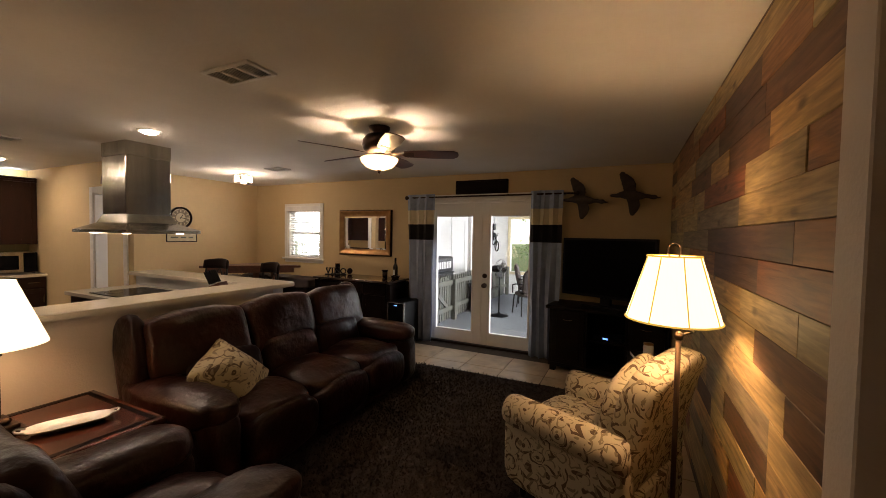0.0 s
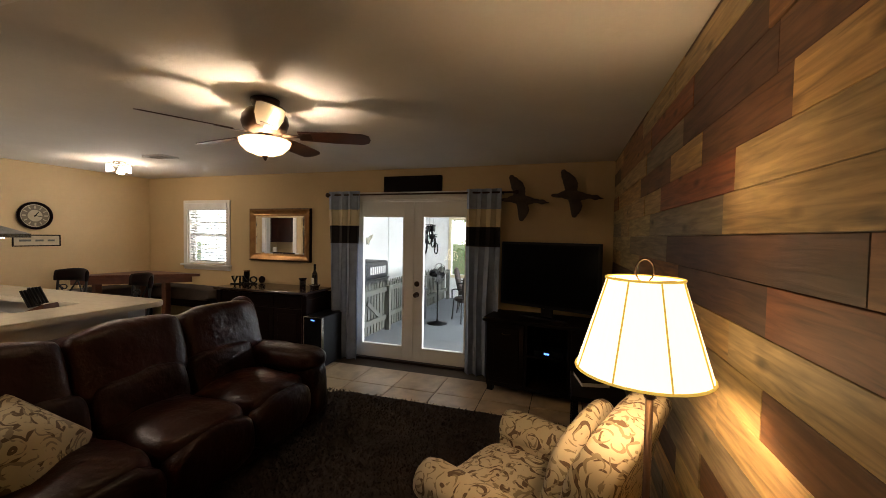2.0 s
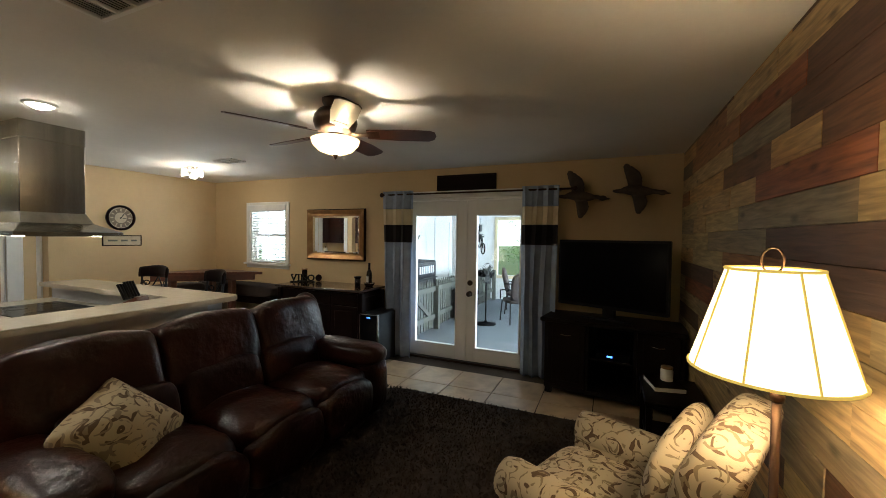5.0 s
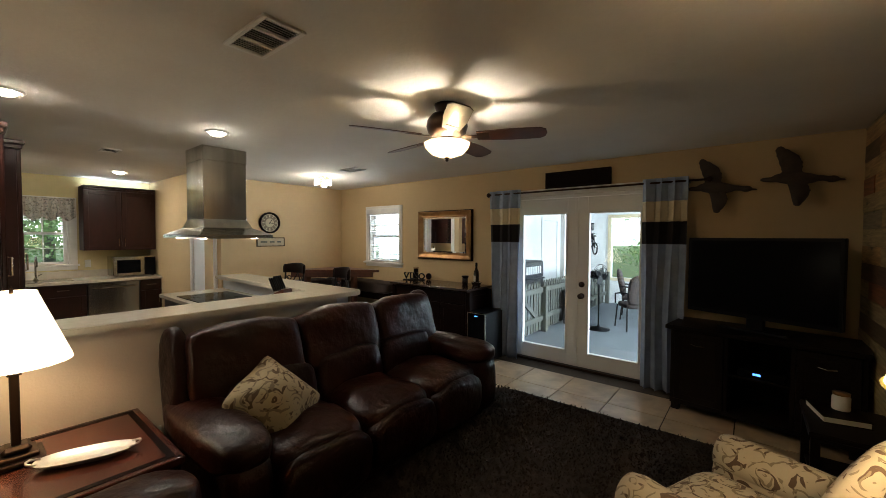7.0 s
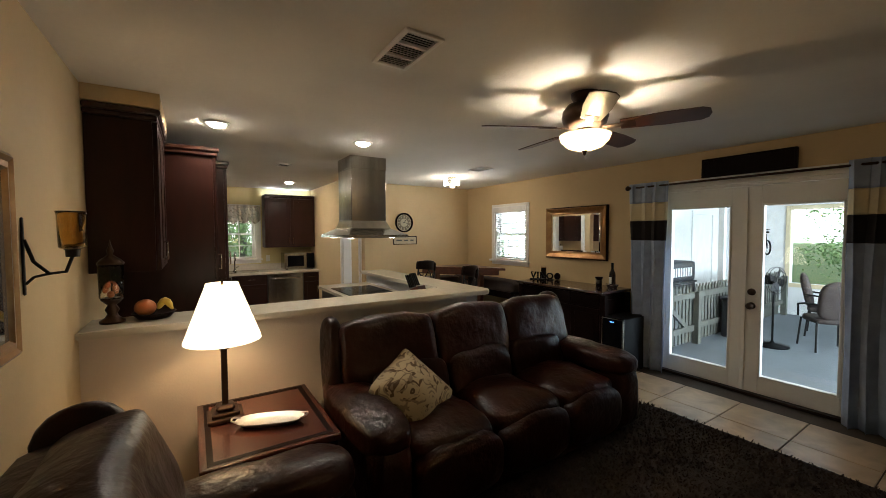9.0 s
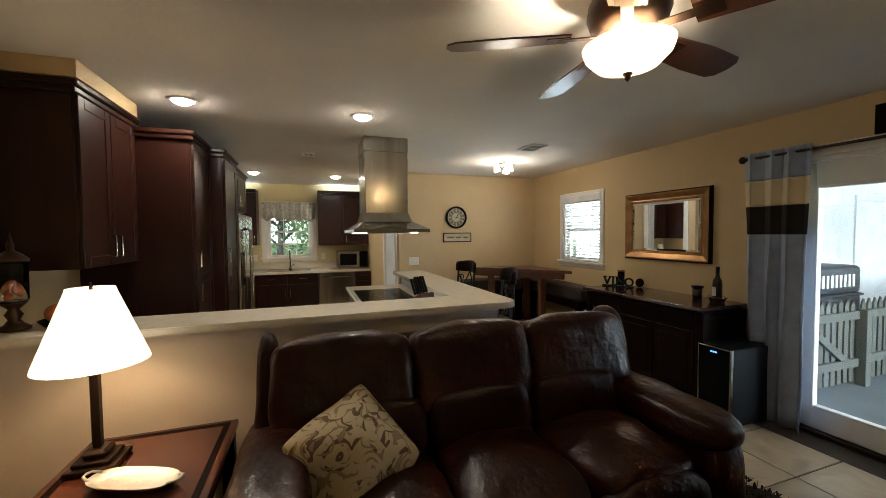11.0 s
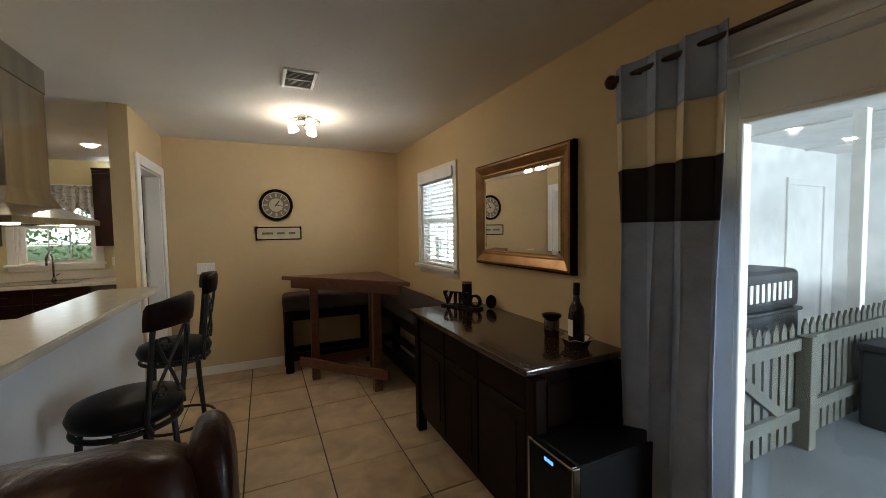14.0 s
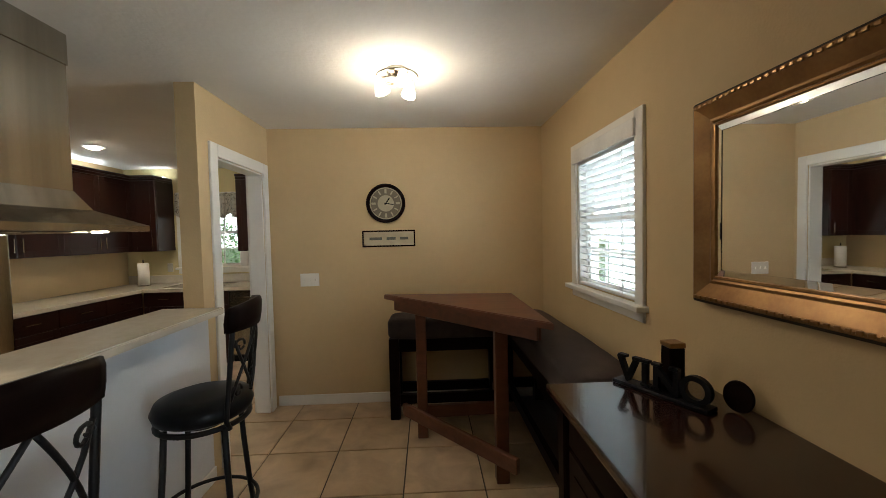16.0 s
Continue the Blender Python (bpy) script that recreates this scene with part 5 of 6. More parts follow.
part("foot_ring", tube([(0.205 * math.cos(2 * math.pi * k / 32), 0.205 * math.sin(2 * math.pi * k / 32), 0.27) for k in range(32)], 0.009, 8, None, True), "iron", stool, smooth=True)
for k in range(4):
    a = radians(45 + 90 * k)
    ca, sa = math.cos(a), math.sin(a)
    part("leg", tube([(r * ca, r * sa, z) for r, z in ((0.165, 0.685), (0.175, 0.52), (0.195, 0.30), (0.215, 0.14), (0.245, 0.04), (0.275, 0.012))], 0.013, 8), "iron", stool, smooth=True)


def arc_back(s, z):
    """A point on the curved, slightly reclined back: s from -1 to 1 across."""
    return (0.19 + 0.10 * (z - 0.7) - 0.05 * s * s, 0.165 * s, z)


for s_ in (-1, 1):
    part("back_post", tube([(0.15, 0.15 * s_, 0.68)] + [arc_back(s_, 0.72 + 0.06 * k) for k in range(8)], 0.011, 8), "iron", stool, smooth=True)
    part("scroll", tube([arc_back(s_ * (0.92 - 0.9 * u), 0.80 + 0.30 * u ** 0.8) for u in (0, 0.15, 0.3, 0.45, 0.6, 0.75, 0.9, 1.0)], 0.007, 7), "iron", stool, smooth=True)
    part("scroll", tube([arc_back(s_ * (0.92 - 0.95 * u), 1.06 - 0.27 * u ** 0.8) for u in (0, 0.2, 0.4, 0.6, 0.8, 1.0)], 0.007, 7), "iron", stool, smooth=True)
    for zc in (0.83, 1.03):
        curl = [arc_back(s_ * (0.72 + 0.22 * (1 - a / 500) * math.cos(radians(a))), zc + 0.035 * (1 - a / 500) * math.sin(radians(a))) for a in range(0, 420, 35)]
        part("curl", tube(curl, 0.006, 6), "iron", stool, smooth=True)
tp = bmesh.new()
rows_ = []
for j, (dz, dy) in enumerate(((0.0, 0.014), (0.04, 0.018), (0.085, 0.016), (0.105, 0.006))):
    row = []
    for k in range(13):
        s = -1.12 + 2.24 * k / 12
        x, y, z = arc_back(s, 1.10 + dz + 0.02 * math.cos(s * 1.4) * (j > 1))
        row.append((x, y, z, dy))
    rows_.append(row)
fr_, bk_ = [[tp.verts.new((x - d, y, z)) for x, y, z, d in r] for r in rows_], [[tp.verts.new((x + d, y, z)) for x, y, z, d in r] for r in rows_]
for g in (fr_, bk_):
    for r, q in zip(g, g[1:]):
        for k in range(12):
            tp.faces.new((r[k], r[k + 1], q[k + 1], q[k]))
for r, q in ((fr_[0], bk_[0]), (fr_[-1], bk_[-1])):
    for k in range(12):
        tp.faces.new((r[k], r[k + 1], q[k + 1], q[k]))
for j in range(3):
    for k in (0, 12):
        tp.faces.new((fr_[j][k], fr_[j + 1][k], bk_[j + 1][k], bk_[j][k]))
part("top_rail", tp, "dark_wood", stool, "dark polished wooden top rail", True)
copy_thing(stool, pose(-2.70, 5.19, 0, 0, 0, 78))

# ---- kitchen ----
def cabinet(name, label, x0, x1, y0, y1, z0, z1, face, doors, handle="v", crown=False, handle_z=None, drawers=0, split=0):
    """A cabinet unit; face is '+y' or '+x', the way its doors look."""
    c = thing(name, label, "cabinet", ((x0 + x1) / 2, (y0 + y1) / 2, z0))
    a, b, h = (x1 - x0) / 2, (y1 - y0) / 2, z1 - z0
    part("body", box(-a, a, -b, b, 0, h, 0.002), "cabinet", c)
    u, d = (a, b) if face == "+y" else (b, a)

    def bx(nm, u0, u1, p0, p1, za, zb, material, parent, bev=0.003):
        q = box(u0, u1, d + p0, d + p1, za, zb, bev) if face == "+y" else box(d + p0, d + p1, u0, u1, za, zb, bev)
        return part(nm, q, material, parent)

    def pull(u0, za, vertical, parent):
        pts = [(u0, 0.022, za), (u0, 0.045, za), (u0, 0.045, za + 0.12), (u0, 0.022, za + 0.12)] if vertical else [(u0 - 0.06, 0.022, za), (u0 - 0.06, 0.045, za), (u0 + 0.06, 0.045, za), (u0 + 0.06, 0.022, za)]
        pts = [(p[0], d + p[1], p[2]) if face == "+y" else (d + p[1], p[0], p[2]) for p in pts]
        part("handle", tube(pts, 0.006, 6), "steel", parent, "brushed steel bar handle")
    top = h - 0.17 if drawers else h
    w = 2 * u / doors
    for k in range(doors):
        u0, u1 = -u + w * k + 0.003, -u + w * (k + 1) - 0.003
        za, zb = (0.10 if z0 < 0.05 and drawers else 0.004), top - 0.004
        dr = bx("door", u0, u1, 0.001, 0.02, za, zb, "cabinet", c)
        for r in ((u0, u0 + 0.06, za, zb), (u1 - 0.06, u1, za, zb), (u0 + 0.06, u1 - 0.06, za, za + 0.06), (u0 + 0.06, u1 - 0.06, zb - 0.06, zb)):
            bx("frame_strip", r[0], r[1], 0.0195, 0.026, r[2], r[3], "cabinet", dr)
        hz = handle_z - z0 if handle_z else (za + 0.05 if z0 > 1 else zb - 0.2)
        pull(u1 - 0.035 if k % 2 == 0 else u0 + 0.035, hz, True, dr)
        if split:
            # Black strip on the undivided door imitates the shaded slit between stacked doors.
            bx("gap_shade_strip", u0, u1, 0.0255, 0.0268, split - 0.003, split + 0.003, "black", dr, 0)
            for za_ in (split - 0.066, split + 0.003):
                bx("frame_strip", u0 + 0.06, u1 - 0.06, 0.0195, 0.026, za_, za_ + 0.063, "cabinet", dr)
            pull(u1 - 0.035 if k % 2 == 0 else u0 + 0.035, split - 0.19, True, dr)
        if drawers:
            dw = bx("drawer", u0, u1, 0.001, 0.022, top + 0.004, h - 0.004, "cabinet", c)
            pull((u0 + u1) / 2, top + 0.09, False, dw)
    if crown:
        cr = box(-a - (0.03 if face == "+y" else 0), a + 0.03, -b, b + 0.03 if face == "+y" else b, h, h + 0.03, 0.006)
        box(-a - (0.045 if face == "+y" else 0), a + 0.045, -b, b + 0.045 if face == "+y" else b, h + 0.03, h + 0.065, 0.008, 1, cr)
        part("crown", cr, "cabinet", c)
    return c


S0 = WALL_S + 0.003
cabinet("wall_cabinet", "espresso wood wall cabinet above the end of the bar", -2.88, -2.19, S0, 2.57, 1.36, 2.28, "+y", 2, crown=True)
cabinet("pantry_cabinet", "tall espresso wood pantry cabinet", -3.385, -2.89, S0, 2.915, 0, 2.22, "+y", 1, handle_z=1.30, crown=True, split=1.24)
cabinet("pantry_cabinet", "tall espresso wood pantry cabinet beside the refrigerator", -3.94, -3.395, S0, 3.02, 0, 2.20, "+y", 1, handle_z=1.30, crown=True, split=1.24)
cabinet("wall_cabinet", "espresso wood cabinet above the refrigerator", -4.96, -3.95, S0, 2.96, 1.80, 2.20, "+y", 2, crown=True)
cabinet("wall_cabinet", "espresso wood wall cabinets along the kitchen", -6.78, -4.97, S0, 2.56, 1.36, 2.24, "+y", 4, crown=True)
cabinet("wall_cabinet", "espresso wood wall cabinet with glossy doors beside the window", KIT_X + 0.003, -6.80, 2.58, 2.88, 1.36, 2.24, "+x", 1, crown=True)
cabinet("wall_cabinet", "espresso wood wall cabinet above the microwave", KIT_X + 0.003, -6.80, 3.86, 4.735, 1.34, 2.24, "+x", 2, crown=True)
cabinet("base_cabinet", "espresso wood base cabinets with drawers", -6.54, -4.98, S0, 2.82, 0, 0.88, "+y", 3, drawers=1)
cabinet("base_cabinet", "espresso wood sink base cabinet", KIT_X + 0.003, -6.55, 2.86, 3.845, 0, 0.88, "+x", 2, drawers=1)
cabinet("base_cabinet", "espresso wood drawer base cabinet", KIT_X + 0.003, -6.55, 4.46, 4.735, 0, 0.88, "+x", 1, drawers=1)
cabinet("base_cabinet", "espresso wood peninsula base cabinets under the cooktop", -4.20, -2.10, 4.14, 4.73, 0, 0.88, "+y", 3)
tagged(part("soffit", box(-2.88, -2.145, S0, 2.615, 2.35, CEIL - 0.001), "wall"), "tan painted filler above the cabinet", "trim", kind="structure")

ctop = prism([(KIT_X + 0.002, S0), (-4.972, S0), (-4.972, 2.86), (-6.50, 2.86), (-6.50, 4.74), (KIT_X + 0.002, 4.74)], 0.882, 0.922, 0.004)
tagged(part("countertop", ctop, "quartz"), "cream quartz L-shaped kitchen countertop", "countertop")
tagged(part("countertop", box(-4.23, -2.045, 4.10, 4.76, 0.882, 0.922, 0.005), "quartz"), "cream quartz peninsula countertop around the cooktop", "countertop")
tagged(part("backsplash", box(KIT_X + 0.002, KIT_X + 0.018, 2.26, 4.74, 0.924, 1.03, 0.002), "quartz"), "low cream quartz backsplash", "trim", kind="structure")
for x0, x1, y0, y1 in ((KIT_X + 0.08, KIT_X + 0.12, 3.92, 4.68), (KIT_X + 0.08, KIT_X + 0.12, 2.62, 2.85), (-6.70, -5.05, S0 + 0.08, S0 + 0.12)):
    ls = thing("light_strip", "cool white light strip glowing on top of the wall cabinets", "light", ((x0 + x1) / 2, (y0 + y1) / 2, 2.3055), group="cabinet light strips")
    a, b = (x1 - x0) / 2, (y1 - y0) / 2
    part("channel", box(-a, a, -b, b, 0, 0.008, 0.001), "white", ls)
    part("diffuser", box(-a + 0.005, a - 0.005, -b + 0.005, b - 0.005, 0.0085, 0.014, 0.002), "strip", ls, "glowing white diffuser")

ckt = thing("cooktop", "black glass cooktop set into the peninsula", "cooktop", (-3.46, 4.40, 0.923))
part("glass_top", box(-0.38, 0.38, -0.25, 0.25, 0, 0.008, 0.003), "screen", ckt)
for x, y, r in ((-0.2, -0.1, 0.09), (0.2, -0.1, 0.07), (-0.2, 0.12, 0.07), (0.2, 0.12, 0.09)):
    part("burner_ring", tube([(x + r * math.cos(2 * math.pi * k / 24), y + r * math.sin(2 * math.pi * k / 24), 0.008) for k in range(24)], 0.0015, 5, None, True), "steel", ckt)

# range hood
hd = thing("range_hood", "brushed stainless steel island range hood hanging from the ceiling", "range hood", (-3.475, 4.415, 0))
part("chimney", box(-0.216, 0.216, -0.203, 0.203, 1.72, CEIL - 0.001, 0.004), "steel", hd)
part("chimney_sleeve", box(-0.220, 0.220, -0.207, 0.207, 2.30, CEIL - 0.002, 0.002), "steel", hd)
cp = bmesh.new()
lo = [cp.verts.new((sx * 0.50, sy * 0.335, 1.545)) for sx, sy in ((-1, -1), (1, -1), (1, 1), (-1, 1))]
mid_ = [cp.verts.new((sx * 0.50, sy * 0.335, 1.575)) for sx, sy in ((-1, -1), (1, -1), (1, 1), (-1, 1))]
m3 = [cp.verts.new((sx * 0.29, sy * 0.225, 1.645)) for sx, sy in ((-1, -1), (1, -1), (1, 1), (-1, 1))]
hi = [cp.verts.new((sx * 0.216, sy * 0.203, 1.73)) for sx, sy in ((-1, -1), (1, -1), (1, 1), (-1, 1))]
for p, q in ((lo, mid_), (mid_, m3), (m3, hi)):
    for k in range(4):
        cp.faces.new((p[k], p[(k + 1) % 4], q[(k + 1) % 4], q[k]))
cp.faces.new(lo)
part("canopy", cp, "steel", hd)
for x, y in ((-0.3, 0.24), (0.3, 0.24), (-0.3, -0.24), (0.3, -0.24)):
    part("hood_light", lathe([(0.001, 1.538), (0.03, 1.538), (0.034, 1.545)], 16, (x, y, 0)), "bulb", hd, "small lit lamp")
for x in (-0.15, 0.15):
    part("filter", box(x - 0.13, x + 0.13, -0.2, 0.2, 1.538, 1.5445, 0.002), "steel", hd)

# refrigerator
fg = thing("refrigerator", "stainless steel side-by-side refrigerator with water dispenser", "refrigerator", (-4.455, 2.665, 0))
part("body", box(-0.46, 0.46, -0.36, 0.31, 0.02, 1.76, 0.006), "crate", fg)
for x0, x1 in ((-0.46, 0.045), (0.055, 0.46)):
    d = part("door", box(x0, x1, 0.315, 0.385, 0.05, 1.755, 0.012, 2), "steel", fg)
    hx = x0 + 0.05 if x0 > 0 else x1 - 0.05
    part("handle", tube([(hx, 0.385, 0.62), (hx, 0.435, 0.65), (hx, 0.435, 1.58), (hx, 0.385, 1.61)], 0.012, 8), "steel", d, smooth=True)
    if x0 > 0:
        part("dispenser", box(x0 + 0.12, x1 - 0.05, 0.384, 0.390, 1.0, 1.36, 0.003), "screen", d, "black water dispenser panel")
part("grille", box(-0.45, 0.45, 0.30, 0.33, 0.0, 0.05), "black", fg)

dwr = thing("dishwasher", "stainless steel dishwasher under the counter", "dishwasher", (-6.83, 4.152, 0))
part("body", box(-0.29, 0.27, -0.295, 0.295, 0.08, 0.878), "crate", dwr)
part("front", box(0.275, 0.30, -0.297, 0.297, 0.10, 0.875, 0.006), "steel", dwr)
part("handle", tube([(0.30, -0.24, 0.80), (0.335, -0.235, 0.80), (0.335, 0.235, 0.80), (0.30, 0.24, 0.80)], 0.010, 8), "steel", dwr, smooth=True)
part("toe_kick", box(-0.29, 0.24, -0.29, 0.29, 0.0, 0.08), "black", dwr)
mw = thing("microwave", "stainless steel countertop microwave oven", "microwave", (-6.90, 4.44, 0.923))
part("case", box(-0.18, 0.18, -0.27, 0.27, 0.012, 0.31, 0.006), "steel", mw)
part("door", box(0.181, 0.195, -0.265, 0.12, 0.02, 0.30, 0.004), "steel", mw)
part("window", box(0.194, 0.198, -0.22, 0.07, 0.06, 0.26, 0.003), "screen", mw, "dark glass window")
part("control_panel", box(0.181, 0.194, 0.125, 0.265, 0.02, 0.30, 0.004), "screen", mw, "dark control panel")
for x in (-0.15, 0.15):
    for y in (-0.23, 0.23):
        part("foot", box(x - 0.015, x + 0.015, y - 0.015, y + 0.015, 0, 0.013), "black", mw)
sk = thing("sink_faucet", "dark gooseneck kitchen faucet at the sink", "faucet", (-6.98, 3.38, 0.923))
part("base", lathe([(0.028, 0), (0.028, 0.01), (0.018, 0.03), (0.014, 0.05)], 16), "steel", sk, smooth=True)
part("neck", tube([(0, 0, 0.04), (0, 0, 0.26)] + [(0.08 - 0.08 * math.cos(radians(a)), 0, 0.26 + 0.08 * math.sin(radians(a))) for a in range(20, 181, 20)] + [(0.16, 0, 0.20)], 0.011, 8), "steel", sk, smooth=True)
part("lever", tube([(0, 0.02, 0.06), (0, 0.06, 0.09)], 0.006), "steel", sk)
sn = thing("sink", "stainless steel kitchen sink in the counter", "sink", (-6.80, 3.38, 0.923))
part("rim", frame_profile(0.22, 0.35, [(0, 0), (0, 0.003), (0.02, 0.003), (0.02, 0)]), "steel", sn).matrix_basis = pose(0, 0, 0, -90, 0, 0)
part("basin", box(-0.20, 0.20, -0.33, 0.33, 0.0005, 0.0015), "steel", sn)
# valance
vl = bmesh.new()
top_, bot = [], []
for k in range(81):
    s = k / 80
    y = 2.93 + 0.89 * s
    x = KIT_X + 0.05 + 0.02 * math.sin(s * 2 * math.pi * 11)
    top_.append(vl.verts.new((x, y, 2.11))), bot.append(vl.verts.new((x + 0.02, y, 1.80 + 0.03 * math.cos(s * 2 * math.pi * 5))))
for k in range(80):
    vl.faces.new((top_[k], top_[k + 1], bot[k + 1], bot[k]))
va = tagged(part("window_valance", vl, "cloth_floral", smooth=True), "gathered grey floral valance over the kitchen window", "curtain")
va.modifiers.new("thickness", 'SOLIDIFY').thickness = 0.004
pt = thing("paper_towel_holder", "white paper towel roll on a stand by the sink", "paper towel", (-6.86, 2.64, 0.923))
part("roll", lathe([(0.02, 0.015), (0.06, 0.015), (0.06, 0.29), (0.02, 0.29)], 24), "paper", pt, smooth=True)
part("stand", lathe([(0.07, 0), (0.07, 0.012), (0.008, 0.014), (0.008, 0.33), (0.001, 0.34)], 20), "steel", pt, smooth=True)
kb = thing("knife_block", "slanted orange-brown wooden knife block with black knives", "knife block", (-2.31, 4.49, 0.923), 20)
blk = prism([(-0.06, 0.0), (0.10, 0.0), (0.05, 0.19), (-0.10, 0.13)], -0.055, 0.055, 0.004)
bmesh.ops.transform(blk, matrix=pose(0, 0, 0, 90, 0, 0), verts=blk.verts)
part("block", blk, "pine", kb)
for k in range(8):
    y = -0.035 + 0.023 * (k % 4)
    x, z = (-0.055, 0.165) if k < 4 else (-0.005, 0.185)
    part("knife_handle", tube([(x, y, z), (x - 0.055, y, z + 0.11)], 0.009, 6), "black", kb)
# arched decoration above the doorway, kitchen side
ad = thing("arched_plaque", "small brown arched wooden plaque above the doorway", "decoration", (-4.80, DIV_Y - 0.002, 2.15))
ar = prism([(0.14 * math.cos(radians(a)), 0.17 * math.sin(radians(a))) for a in range(0, 181, 12)], 0, 0.02, 0.002)
bmesh.ops.transform(ar, matrix=pose(0, 0, 0, 90, 0, 0), verts=ar.verts)
part("board", ar, "pine", ad)

# things on the bar
hu = thing("hurricane_jar", "dark turned pedestal hurricane glass with orange filling and lid", "decoration", (-2.06, 2.37, 1.088))
part("pedestal", lathe([(0.001, 0), (0.058, 0), (0.06, 0.012), (0.035, 0.03), (0.022, 0.05), (0.034, 0.075), (0.02, 0.10), (0.045, 0.125), (0.052, 0.135), (0.001, 0.136)], 28), "bronze", hu, smooth=True)
hg = part("glass", lathe([(0.048, 0.136), (0.056, 0.145), (0.058, 0.33), (0.055, 0.33), (0.053, 0.146), (0.046, 0.139)], 28), "glass", hu, smooth=True)
hg.visible_shadow = False
M["orange"] = mat("orange_fruit", (0.55, 0.13, 0.03), 0.6, second=(0.38, 0.16, 0.05), scale=20)
M["yellow"] = mat("yellow_fruit", (0.62, 0.42, 0.06), 0.5)
fb = bmesh.new()
for k in range(14):
    blob(fb, (0.028 * math.cos(k * 2.4), 0.028 * math.sin(k * 2.4), 0.16 + 0.009 * k), (0.017, 0.017, 0.017), (0, 0, 0), 8)
part("filling", fb, "orange", hu, "orange balls", True)
part("lid", lathe([(0.06, 0.33), (0.062, 0.34), (0.045, 0.36), (0.012, 0.385), (0.016, 0.41), (0.006, 0.44), (0.001, 0.47)], 24), "bronze", hu, smooth=True)
fo = thing("fruit_bowl", "dark wooden tray of fruit on the bar", "bowl", (-2.09, 2.56, 1.088))
part("bowl", lathe([(0.001, 0), (0.08, 0), (0.11, 0.035), (0.105, 0.036), (0.07, 0.008), (0.001, 0.007)], 28), "dark_wood", fo, smooth=True)
f1 = bmesh.new()
blob(f1, (-0.02, -0.045, 0.062), (0.052, 0.055, 0.05))
part("orange_fruit", f1, "orange", fo, smooth=True)
part("banana", tube([(0.02 + 0.01 * k, 0.02 + 0.012 * k, 0.055 + 0.05 * math.sin(k / 6 * math.pi)) for k in range(7)], [0.008, 0.018, 0.02, 0.02, 0.02, 0.016, 0.006], 8), "yellow", fo, smooth=True)
ol = thing("wall_outlet", "white electrical outlet plate on the half wall", "outlet", (-1.92, 3.46, 0.36))
part("plate", box(0.0005, 0.007, -0.036, 0.036, -0.058, 0.058, 0.003), "white", ol)
for z in (-0.022, 0.022):
    part("socket", box(0.0065, 0.009, -0.016, 0.016, z - 0.014, z + 0.014, 0.002), "white", ol)

for y, z in ((3.95, 1.13), (2.80, 1.13)):
    ko = thing("wall_outlet", "white electrical outlet plate on the kitchen wall", "outlet", (KIT_X, y, z), group="kitchen outlets")
    part("plate", box(0.0005, 0.007, -0.036, 0.036, -0.058, 0.058, 0.003), "white", ko)
    for dz in (-0.022, 0.022):
        part("socket", box(0.0065, 0.009, -0.016, 0.016, dz - 0.014, dz + 0.014, 0.002), "white", ko)

# ---- south wall: picture and sconces ----
pc = thing("framed_picture", "dark print under glass in an ornate gold frame", "picture", (-0.755, WALL_S, 1.52), 180)
part("frame", frame_profile(0.28, 0.33, [(0, 0.001), (0, 0.022), (0.014, 0.034), (0.03, 0.026), (0.05, 0.03), (0.062, 0.018)]), "gold", pc)
M["print"] = mat("dark_print", (0.05, 0.055, 0.06), 0.06, second=(0.16, 0.14, 0.12), scale=5, amount=0.6, coat=1.0)
part("print", box(-0.22, 0.22, -0.018, -0.012, -0.27, 0.27), "print", pc, "dark blurred print under glass")
scn = thing("wall_sconce", "black iron wall sconce with amber mercury-glass cup", "sconce", (-1.18, WALL_S, 1.51), 180, group="sconces")
part("back_bar", box(-0.008, 0.008, -0.008, -0.001, -0.14, 0.14, 0.003), "iron", scn)
part("arm", tube([(0, -0.008, 0.06), (0, -0.03, -0.02), (0, -0.07, -0.065), (0, -0.115, -0.06), (0, -0.135, 0.0)], 0.006, 8), "iron", scn, smooth=True)
part("lower_arm", tube([(0, -0.008, -0.10), (0, -0.03, -0.075), (0, -0.07, -0.065)], 0.005, 8), "iron", scn, smooth=True)
part("cup_holder", lathe([(0.02, -0.005), (0.022, 0.02), (0.026, 0.024), (0.001, 0.024)], 18, (0, -0.135, 0)), "iron", scn, smooth=True)
part("glass_cup", lathe([(0.001, 0.026), (0.034, 0.026), (0.040, 0.034), (0.042, 0.15), (0.046, 0.165), (0.043, 0.165), (0.039, 0.15), (0.036, 0.036), (0.001, 0.03)], 24, (0, -0.135, 0)), "cup_glass", scn, "amber mercury-glass cup", True)
copy_thing(scn, pose(-0.33, WALL_S, 1.51, 0, 0, 180))

# ---- covered patio ----
tagged(part("patio_floor", box(-3.4, 3.2, WALL_N + 0.151, 13.2, -0.168, -0.10), "concrete"), "grey concrete patio slab", "patio", kind="structure")
tagged(part("patio_ceiling", box(-3.4, 3.2, WALL_N + 0.151, 13.2, 2.45, 2.55), "outside_white"), "white painted patio ceiling", "ceiling", kind="structure")
for y in (9.0, 10.6, 12.2):
    trim("trim", -3.25, 3.05, y - 0.03, y + 0.03, 2.43, 2.4495, "white ceiling batten", "outside_white")
wall("wall_patio_end", "y", 13.05, 13.2, -3.4, 3.2, -0.10, 2.45, [(-1.95, -0.55, 0.55, 2.05)], "outside_white", "white patio end wall with openings")
